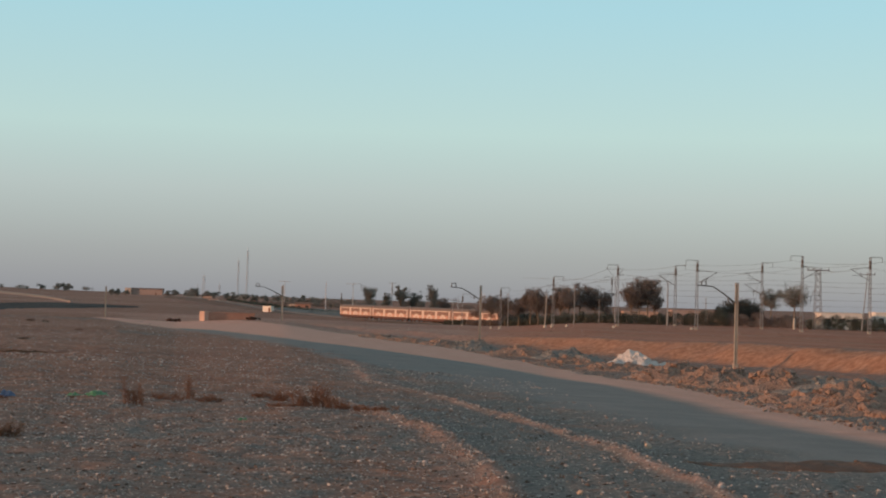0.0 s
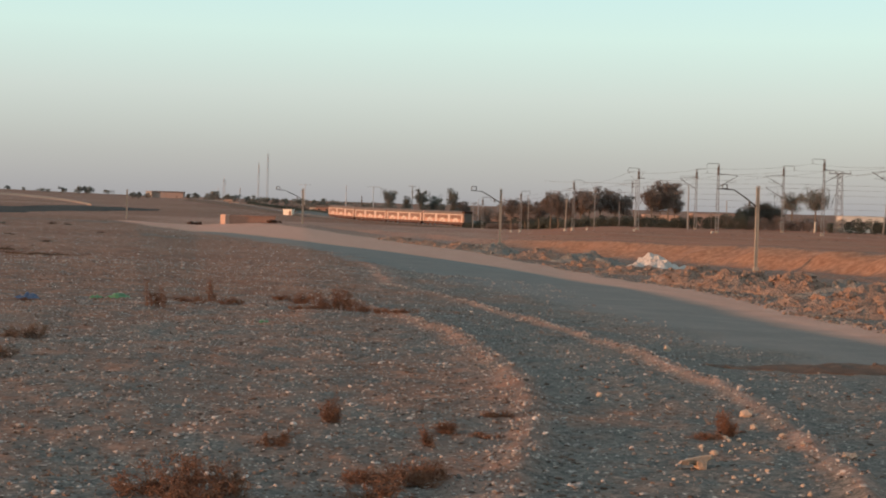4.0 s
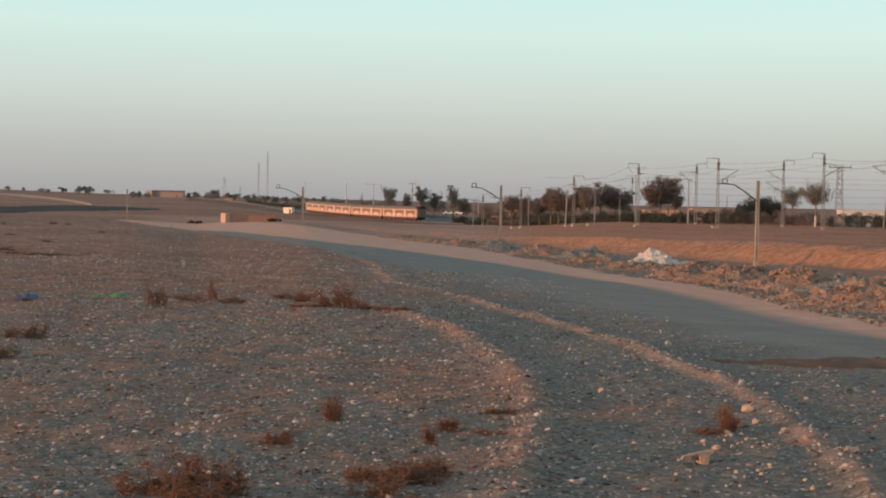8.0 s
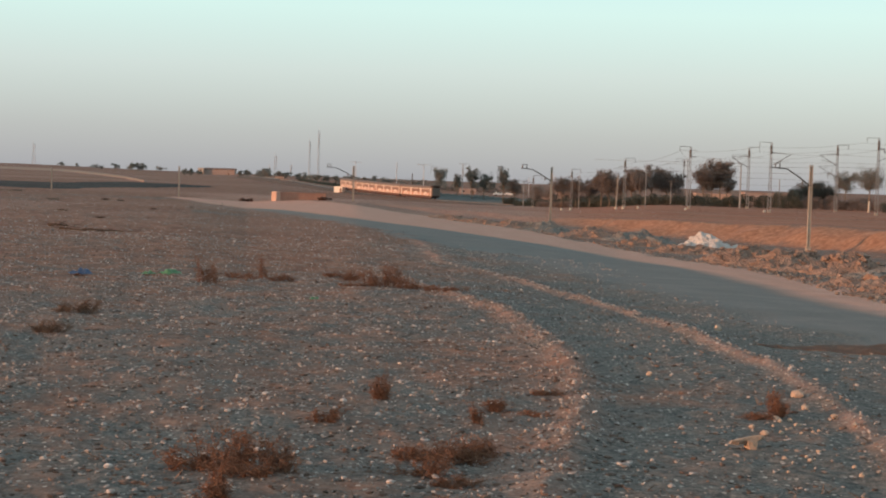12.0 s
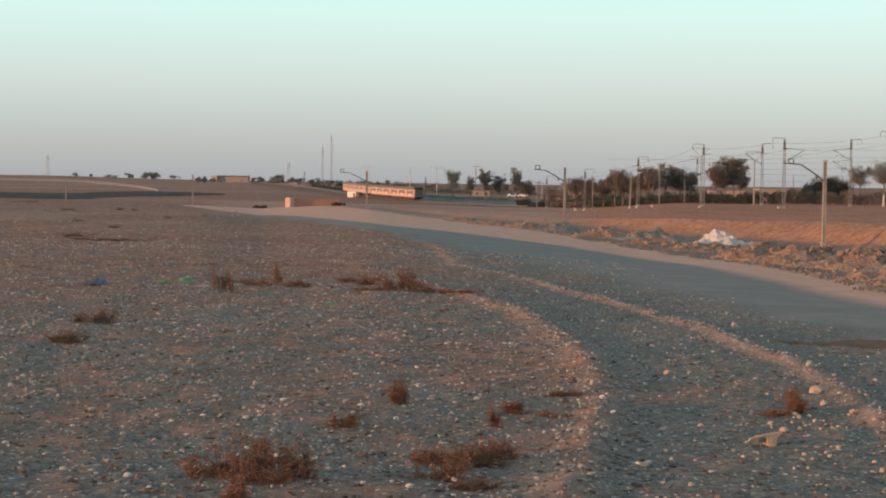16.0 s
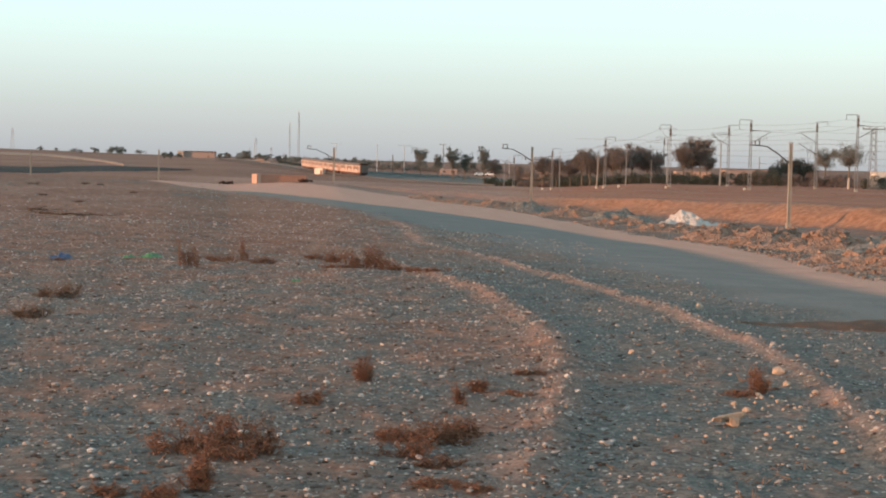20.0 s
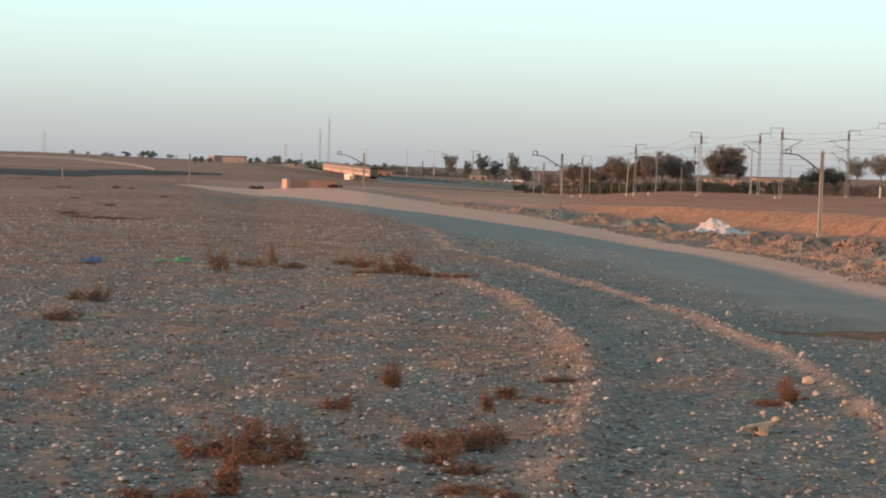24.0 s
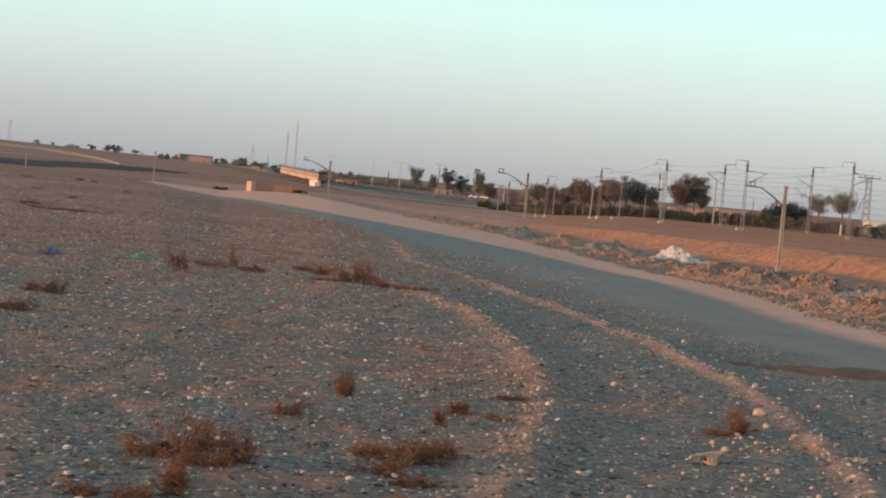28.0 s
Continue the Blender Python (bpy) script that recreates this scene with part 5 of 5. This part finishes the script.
def scrub(x0, y0, x1, y1, h, depth, seed, material, label, size=0.5):
    """A belt of low scrub."""
    rng = random.Random(seed)
    sh = Shape()
    n = int(math.hypot(x1 - x0, y1 - y0) * 2.2)
    for k in range(n):
        t, w = rng.random(), rng.uniform(-0.5, 0.5) * depth
        x, y = x0 + (x1 - x0) * t, y0 + (y1 - y0) * t + w
        sh.leaves((x, y, land(x, y) + h * 0.35), h * rng.uniform(0.4, 0.8), 22, size * rng.uniform(0.7, 1.2), rng, 0.7)
    tagged(sh.make("scrub", material), label, "scrub", kind="stuff")


scrub(-34, 585, 8, 505, 1.5, 14, 601, TEAL_SCRUB, "low scrub coloured grey-green for shade behind the track", 0.35)
scrub(6, 508, 36, 440, 1.4, 14, 602, TEAL_SCRUB, "low scrub coloured grey-green for shade behind the track", 0.35)
scrub(-30, 560, 30, 452, 1.2, 40, 604, TEAL_SCRUB, "weeds coloured grey-green for shade over the gravel yard", 0.3)
scrub(-95, 880, -30, 575, 1.3, 16, 605, HEDGE, "dark scrub along the far track", 0.4)
scrub(-70, 800, 40, 640, 1.7, 40, 603, BROWN_LEAF, "brown scrub on the plain behind the railway", 0.45)


def far_tree(x, y, h, w, seed):
    rng = random.Random(seed)
    ob = thing("distant_tree", x, y, land(x, y) - 0.2, "small dark tree on the skyline", "tree", group="trees on the skyline")
    Shape().bend(((0, 0, 0), (rng.gauss(0, 0.1), 0, h * 0.3), (rng.gauss(0, 0.2), 0, h * 0.7)), h * 0.04, h * 0.015, 6).make("trunk", BARK, ob)
    sh = Shape()
    for _ in range(11):
        sh.leaves((rng.gauss(0, 0.26) * w, rng.gauss(0, 0.26) * w, h * rng.uniform(0.25, 0.8)), w * 0.24, 70, h * 0.075, rng)
    sh.make("crown", LEAF, ob)


FAR_TREES = ((-344, 1300, 4.6, 5), (-331, 1300, 3.6, 4), (-304, 1250, 4.4, 6), (-298, 1250, 3.6, 4), (-286, 1250, 6.2, 6), (-262, 1200, 7.4, 9), (-257, 1201, 7.2, 7), (-253, 1200, 6.0, 6), (-260, 1300, 5.2, 8), (-165.5, 900, 4.8, 4), (-162, 900, 5.2, 4), (-157, 900, 4, 4), (-147, 1000, 5.0, 4), (-142.5, 1000, 5.6, 5),
             (-135, 960, 4.6, 4), (-127, 950, 5.4, 6), (-119, 905, 6.0, 5), (-115.6, 900, 7.0, 6), (-110, 900, 5.6, 5), (-105.6, 900, 5.2, 5), (-98, 905, 5.0, 5), (-93, 890, 5.6, 6), (-88, 880, 5, 5), (-84, 870, 5.6, 5), (-78, 860, 5.2, 5), (-70, 840, 5, 5), (-62, 820, 5.4, 6), (-54, 780, 5.0, 6), (-44.6, 700, 5.6, 4), (-40.8, 700, 6.6, 6), (-36, 720, 5.2, 6), (-28, 720, 5, 7), (-20, 700, 5.5, 7), (-12, 700, 5, 7), (-4, 690, 5, 7), (4, 700, 5.2, 7), (12, 690, 5.5, 7), (20, 680, 5, 7))
for k, (x, y, h, w) in enumerate(FAR_TREES):
    far_tree(x, y, h, w, 700 + k)


# ---- lattice masts of the station ----
def lattice_mast(x, y, h, side, label="grey lattice overhead line mast with bent top arm", arm=True, width=0.5, cantilever=0):
    """side: which way the top arm reaches, -1 or 1 along x."""
    ob = thing("lattice_mast", x, y, land(x, y) - 0.1, label, "mast", group="station masts")
    wb, wt = width, width * 0.5
    for sx in (-1, 1):
        for sy in (-1, 1):
            Shape().tube((sx * wb / 2, sy * wb / 2, 0), (sx * wt / 2, sy * wt / 2, h), 0.04, 0.035, 4).make("leg", GREY_STEEL, ob)
    br, n = Shape(), int(h / 0.8)
    for k in range(n):
        z0, z1 = h * k / n, h * (k + 1) / n
        w0, w1 = (wb + (wt - wb) * z / h for z in (z0, z1))
        s = 1 if k % 2 else -1
        for t in (-1, 1):
            br.tube((s * w0 / 2, t * w0 / 2, z0), (-s * w1 / 2, t * w1 / 2, z1), 0.022, 0.022, 4)
            br.tube((t * w0 / 2, s * w0 / 2, z0), (t * w1 / 2, -s * w1 / 2, z1), 0.022, 0.022, 4)
    br.make("bracing", GREY_STEEL, ob)
    Shape().box((0, 0, 0.25), (0.6, 0.6, 0.5), 0, 0.06).make("footing", CONCRETE, ob, "pale concrete footing")
    for k, z in enumerate((h - 0.9, h - 1.6)):
        Shape().tube((0, 0, z - 0.3), (0, 0, z + 0.3), 0.24, 0.2, 8).make("insulator", INSULATOR, ob)
    if arm:
        Shape().bend(((0, 0, h), (side * 1.9, 0, h + 0.02), (side * 2.0, 0, h - 0.15), (side * 2.02, 0, h - 0.9)), 0.045, 0.04, 5).make("top_arm", DARK_STEEL, ob)
        Shape().tube((0, 0, h - 1.75), (-side * 1.1, 0, h - 1.85), 0.05, 0.04, 5).make("line_bracket", DARK_STEEL, ob)
    for c in range(cantilever):
        z = h - 4.0 - 2.2 * c
        s = -side
        Shape().bend(((0, 0, z), (s * 1.7, 0, z + 1.0), (s * 3.4, 0, z + 2.0)), 0.055, 0.05, 5).make("cantilever", DARK_STEEL, ob)
        Shape().tube((0, 0, z + 2.3), (s * 3.4, 0, z + 2.0), 0.035, 0.03, 5).make("tie_rod", DARK_STEEL, ob)
        Shape().tube((s * 1.2, 0, z + 0.72), (s * 3.0, 0, z + 0.95), 0.03, 0.03, 5).make("steady_arm", DARK_STEEL, ob)
    return ob


STATION = ((41.5, 282, 11.5, -1, 0), (57.3, 400, 11.8, -1, 0), (55.6, 300, 12.1, 1, 1), (52.3, 262, 12.1, -1, 1), (70.4, 290, 12.8, 1, 2), (69.5, 258, 13.1, -1, 1), (32.5, 310, 10.1, 1, 0), (24.6, 350, 9.2, 1, 0), (79.3, 252, 12.9, 1, 1), (17.2, 380, 8.0, 1, 0), (95.0, 245, 13.0, 1, 1))
for x, y, h, side, arms in STATION:
    lattice_mast(x, y, h, side, cantilever=arms)


def pole(x, y, h, label, r=0.12, cross=0.0, material=GREY_STEEL, lean=0.0, vee=False, name="pole", category="pole"):
    ob = thing(name, x, y, land(x, y) - 0.1, label, category)
    Shape().tube((0, 0, 0), (lean, 0, h), r, r * 0.7, 8).make("shaft", material, ob)
    if cross:
        Shape().box((lean, 0, h - 0.1), (cross, 0.12, 0.14), 0, 0.02).make("crossarm", material, ob)
        for s in (-0.9, 0, 0.9):
            Shape().tube((lean + s * cross / 2, 0, h - 0.05), (lean + s * cross / 2, 0, h + 0.3), 0.06, 0.05, 6).make("insulator", INSULATOR, ob)
    if vee:
        for s in (-1, 1):
            Shape().tube((lean, 0, h - 0.2), (lean + s * 1.9, 0, h + 1.9), 0.04, 0.035, 5).make("brace_arm", material, ob)
        Shape().tube((lean - 1.9, 0, h + 1.9), (lean + 1.9, 0, h + 1.9), 0.03, 0.03, 5).make("top_bar", material, ob)
    return ob


pole(54.2, 300.5, 8.7, "grey steel pole with splayed arms", 0.16, vee=True)
pole(48.0, 330, 10.2, "grey steel pole with splayed arms", 0.1, vee=True)
pole(28.4, 285, 6.4, "leaning whitish concrete stub pole", 0.13, material=CONCRETE, lean=0.25)
pole(67.9, 330, 6.2, "plain grey yard pole", 0.13)
pole(88.2, 285, 11.0, "leaning steel pole with thin arms", 0.12, lean=1.0, cross=3.0)
pole(44.6, 330, 5.2, "plain grey yard pole", 0.08)
pole(14.9, 382, 6.5, "plain grey yard pole", 0.09, cross=1.4)
pole(38.0, 320, 8.2, "slim steel pole among the trees", 0.09)
pole(26.5, 352, 8.0, "slim steel pole among the trees", 0.09)


def portal_pylon(x, y, h):
    ob = thing("lattice_pylon", x, y, land(x, y) - 0.1, "grey lattice pylon with flat crossarm", "pylon")
    for s in (-1, 1):
        for q in (-1, 1):
            Shape().tube((s * 0.75, q * 0.75, 0), (s * 0.45, q * 0.3, h), 0.07, 0.06, 4).make("leg", GREY_STEEL, ob)
    n = 9
    for k in range(n):
        z0, z1 = h * k / n, h * (k + 1) / n
        w0, w1 = 0.75 - 0.3 * k / n, 0.75 - 0.3 * (k + 1) / n
        for q in (-0.5, 0.5):
            for side in (-1, 1):
                Shape().tube((-side * w0, q, z0), (side * w1, q, z1), 0.04, 0.04, 4).make("brace", GREY_STEEL, ob)
    Shape().box((0, 0, h), (4.4, 0.25, 0.22), 0, 0.03).make("crossarm", GREY_STEEL, ob)
    for s in (-2.1, -0.9, 2.1):
        Shape().tube((s, 0, h + 0.05), (s, 0, h + 0.45), 0.09, 0.06, 6).make("insulator", INSULATOR, ob)


portal_pylon(84.0, 300, 11.9)


def wire(a, b, sag, r=0.02):
    a, b = Vector(a), Vector(b)
    pts = [a.lerp(b, t / 10) - Vector((0, 0, sag * 4 * (t / 10) * (1 - t / 10))) for t in range(11)]
    tagged(Shape().bend(pts, r, r, 4).make("overhead_wire", DARK_STEEL), "thin dark overhead line wire between masts", "wire", "overhead wires")


def top_of(k, drop):
    x, y, h, s, _ = STATION[k]
    return (x + s * (2.0 if drop < 1.2 else -1.0), y, land(x, y) + h - drop)


for a, b in ((7, 6), (6, 0), (0, 3), (3, 5), (5, 8), (8, 10), (1, 2), (2, 4), (4, 8), (9, 7)):
    wire(top_of(a, 0.9), top_of(b, 0.9), 0.5)
    wire(top_of(a, 1.85), top_of(b, 1.85), 0.8)
for z0, x0, y0, x1, y1 in ((5.0, 30, 300, 70, 262), (5.0, 70, 262, 110, 240), (6.4, 40, 305, 72, 288), (6.4, 72, 288, 110, 268), (3.8, 45, 270, 100, 246), (7.2, 28, 330, 70, 285), (7.2, 70, 285, 112, 262), (2.8, 40, 300, 105, 258)):
    wire((x0, y0, z0), (x1, y1, z0), 0.3, 0.022)


# ---- distant masts and poles ----
def radio_mast(x, y, h, width, label, material=HAZE_STEEL):
    ob = thing("radio_mast", x, y, land(x, y) - 0.3, label, "radio mast")
    for k in range(3):
        a = 2 * math.pi * k / 3
        Shape().tube((math.cos(a) * width, math.sin(a) * width, 0), (math.cos(a) * width * 0.5, math.sin(a) * width * 0.5, h), 0.16, 0.12, 4).make("leg", material, ob)
    br, n = Shape(), int(h / 2)
    for k in range(n):
        for j in range(3):
            a, b = 2 * math.pi * (j + k % 2) / 3, 2 * math.pi * (j + 1 - k % 2) / 3
            w0, w1 = width * (1 - 0.5 * k / n), width * (1 - 0.5 * (k + 1) / n)
            br.tube((math.cos(a) * w0, math.sin(a) * w0, h * k / n), (math.cos(b) * w1, math.sin(b) * w1, h * (k + 1) / n), 0.09, 0.09, 4)
    br.make("bracing", material, ob)
    Shape().tube((0, 0, h - 0.5), (0, 0, h + 2.5), 0.1, 0.06, 5).make("aerial", material, ob)
    for k in range(3):
        Shape().tube((width * 0.6, 0, h * (0.75 + 0.08 * k) - 0.4), (width * 0.6, 0, h * (0.75 + 0.08 * k) + 0.4), 0.35, 0.35, 8).make("antenna", material, ob)


radio_mast(-112, 1100, 27.5, 0.8, "slim grey radio mast on the horizon")
radio_mast(-105.6, 1100, 35.5, 0.9, "tall slim grey radio mast on the horizon")
radio_mast(-161.4, 1300, 18.0, 1.8, "small lattice pylon on the horizon")
radio_mast(-453, 1600, 22.0, 2.2, "hazy lattice pylon on the far hill")
radio_mast(-147.9, 1300, 10.5, 1.0, "small lattice pylon on the horizon")
pole(-57, 800, 12.2, "distant grey pole with crossarm", 0.22, cross=6.0, material=HAZE_STEEL)
pole(-26.6, 600, 11.6, "distant plain grey pole", 0.18, material=HAZE_STEEL)
pole(-14.9, 560, 11.2, "distant grey pole with wide crossarm", 0.16, cross=5.0, material=HAZE_STEEL)
pole(-0.6, 540, 11.9, "distant pole with crossarm among trees", 0.2, cross=2.6)
pole(-22.3, 655, 7.5, "dark palm-like signal pole on the plain", 0.25, cross=0.0, material=DARK_STEEL)
pole(-66, 900, 10, "distant plain grey pole", 0.2, material=HAZE_STEEL)
pole(-128, 1000, 9, "distant plain grey pole", 0.2, material=HAZE_STEEL)
pole(22, 520, 8, "distant plain grey pole", 0.13, material=HAZE_STEEL)
pole(31, 520, 8.5, "distant plain grey pole", 0.13, material=HAZE_STEEL)


# ---- buildings and small works ----
def house(name, x, y, sx, sy, h, wall, label, turn=0.0, roof=None, windows=3, category="building", pitch=0.0):
    ob = thing(name, x, y, land(x, y) - 0.2, label, category, turn)
    Shape().box((0, 0, h / 2), (sx, sy, h), 0, 0.03).make("wall", wall, ob)
    if pitch:
        pts = [(-sx / 2 - 0.3, -sy / 2 - 0.3, h), (sx / 2 + 0.3, -sy / 2 - 0.3, h), (sx / 2 + 0.3, sy / 2 + 0.3, h), (-sx / 2 - 0.3, sy / 2 + 0.3, h), (-sx / 2 - 0.3, 0, h + pitch), (sx / 2 + 0.3, 0, h + pitch)]
        Shape().add(pts, [(3, 2, 1, 0), (0, 1, 5, 4), (2, 3, 4, 5), (1, 2, 5), (3, 0, 4)]).make("roof", roof or TILE_ROOF, ob)
    else:
        Shape().box((0, 0, h + 0.08), (sx + 0.2, sy + 0.2, 0.2), 0, 0.03).make("roof", roof or wall, ob)
    for k in range(windows):
        Shape().box(((k + 0.5) / windows * sx - sx / 2, -sy / 2 - 0.01, h * 0.58), (min(1.2, sx / windows * 0.4), 0.06, h * 0.26), 0, 0.01).make("window", DARK_GLASS, ob)
    Shape().box((sx * 0.3, -sy / 2 - 0.01, min(1.05, h * 0.4)), (1.0, 0.06, min(2.0, h * 0.75)), 0, 0.01).make("door", TILE_ROOF, ob)
    return ob


house("warehouse", -192.5, 1200, 25, 9, 4.6, HAZY_WALL, "long low mauve warehouse on the skyline", 0, windows=0, pitch=1.0)
house("farmhouse", -206.5, 1196, 4.5, 6, 5.0, CREAM_WALL, "small cream gable end beside the warehouse", windows=1)
house("farmhouse", -82, 700, 4.6, 4, 2.0, HAZY_WALL, "small haze-toned mauve house on the plain", windows=2)
house("farmhouse", -92, 760, 4.0, 4, 2.6, PINK_WALL, "small pink hut on the plain", windows=1)
house("farmhouse", -38.3, 650, 6.5, 5, 2.2, RED_WALL, "small red house behind the railway", windows=2, pitch=0.8)
house("farmhouse", -43, 655, 3.0, 3, 1.8, CREAM_WALL, "small cream hut behind the railway", windows=1)
house("yard_building", 1.5, 620, 7, 5, 2.2, HAZY_WALL, "low haze-toned pink building behind the trees", windows=2)
house("yard_building", 33, 545, 10, 6, 2.6, PINK_WALL, "low pink building behind the trees", windows=3)
house("yard_building", 83, 420, 13, 6, 3.4, HAZY_WALL, "long low pale building beyond the yard", windows=5)
house("yard_building", 97, 330, 9, 5, 3.6, WHITE_WALL, "low white building with flat roof beyond the hedge", windows=3)
house("yard_building", 110, 335, 8, 5, 3.8, WHITE_WALL, "low white building with flat roof beyond the hedge", windows=3)
house("yard_building", 64, 395, 9, 5, 2.8, PINK_WALL, "low pink building behind the trees", windows=3)


def block_wall():
    """The low wall of red blocks with a plastered end."""
    x, y = -20.2, 187.0
    z = land(x, y)
    ob = thing("low_block_wall", x, y, z - 0.1, "low red-brown block wall with sunlit plastered end", "wall", 10)
    Shape().box((0.4, 0, 0.42), (5.8, 0.34, 1.0), 0, 0.03).make("core", RED_WALL, ob)
    Shape().box((0.4, 0, 0.96), (5.9, 0.46, 0.1), 0, 0.02).make("coping", RED_WALL, ob)
    Shape().box((-2.75, -0.1, 0.48), (0.8, 1.0, 1.2), -0.75, 0.03).make("end_pier", PINK_PIER, ob, "sunlit pinkish plastered pier")
    return ob


block_wall()


def rubble(x, y, w, seed, label):
    rng = random.Random(seed)
    ob = thing("rubble_pile", x, y, land(x, y), label, "rubble")
    for k in range(14):
        Shape().rock((0, 0, 0), 0.3 * rng.uniform(0.5, 1.1), rng).make("lump", UNDER, ob).matrix_basis = pose(rng.uniform(-w, w), rng.gauss(0, 0.3), 0.1 + 0.2 * rng.random())


rubble(-16.9, 186, 1.0, 71, "dark brown heap of scrap on the sand")
rubble(-26.8, 188, 0.8, 72, "dark brown heap of scrap on the sand")
house("hut", -43.4, 532, 4.0, 1.4, 2.1, WHITE_WALL, "small pale pinkish block hut near the railway", -38, windows=0, category="hut")
low_wall = thing("low_wall", -38.2, 533, land(-38.2, 533) - 0.1, "low pale plastered wall beside the hut", "wall", -15)
Shape().box((0, 0, 0.35), (4.6, 0.3, 0.7), 0, 0.03).make("core", CREAM_WALL, low_wall)
Shape().box((0, 0, 0.73), (4.7, 0.4, 0.08), 0, 0.02).make("coping", CREAM_WALL, low_wall)
pole(-25.2, 262, 2.2, "short white marker post", 0.22, material=WHITEWASH, name="marker_post", category="post")
for k, (x, y) in enumerate(((18.6, 290), (20.4, 292), (28.3, 284), (29.6, 284), (32.4, 284), (39.3, 271), (51.5, 262))):
    ob = Shape().box((0, 0, 0.1), (0.42, 0.42, 0.5), 0, 0.06).make("concrete_block", WHITEWASH)
    ob.matrix_basis = pose(x, y, land(x, y) + 0.05, 0, 0, 17 * k)
    tagged(ob, "whitewashed concrete footing block on bare ground", "block", "footing blocks")


def car(x, y, turn, label):
    ob = thing("parked_car", x, y, land(x, y), label, "car", turn)
    prof = [(-2.1, 0.35), (-2.15, 0.8), (-1.6, 0.95), (-1.1, 1.42), (0.6, 1.45), (1.2, 0.98), (2.0, 0.85), (2.1, 0.4)]
    pts = [(px, s * 0.82, pz) for s in (-1, 1) for px, pz in prof]
    Shape().add(pts, [(i, i + 1, 9 + i, 8 + i) for i in range(7)] + [tuple(range(7, -1, -1)), tuple(range(8, 16)), (0, 8, 15, 7)]).make("body", CAR_PAINT, ob)
    for s in (-1, 1):
        Shape().box((-0.2, s * 0.825, 1.17), (1.7, 0.03, 0.34), 0, 0.01).make("side_window", DARK_GLASS, ob)
        for wx in (-1.3, 1.3):
            Shape().tube((wx, s * 0.62, 0.32), (wx, s * 0.86, 0.32), 0.32, 0.32, 14).make("wheel", TYRE, ob)


car(13.6, 590, 10, "white parked car behind the railway")
car(18.2, 600, -5, "white parked car behind the railway")
car(21.0, 446, 20, "white parked car among the trees")


# ---- what moves ----
def motions():
    times = (0.0, 2.0, 4.0, 6.0, 8.0, 10.0, 12.0, 14.0, 16.0, 18.0, 20.0, 22.0, 24.0, 26.0, 28.0)
    run = (0.0, 13.2, 26.6, 39.6, 52.3, 64.2, 75.6, 86.8, 97.5, 107.6, 117.2, 127.0, 138.4, 150.6, 163.0)
    for k, ob in enumerate(COACHES):
        rows = []
        for t, s in zip(times, run):
            mid = REAR_S0 + s + PITCH * (k + 0.5)
            a, b = rail_at(mid - 7.9), rail_at(mid + 7.9)
            m = (a + b) / 2
            rows.append((t, pose(m.x, m.y, m.z, 0, math.degrees(-math.asin((b.z - a.z) / (b - a).length)), math.degrees(math.atan2(b.y - a.y, b.x - a.x)))))
        walk(ob, rows)


motions()
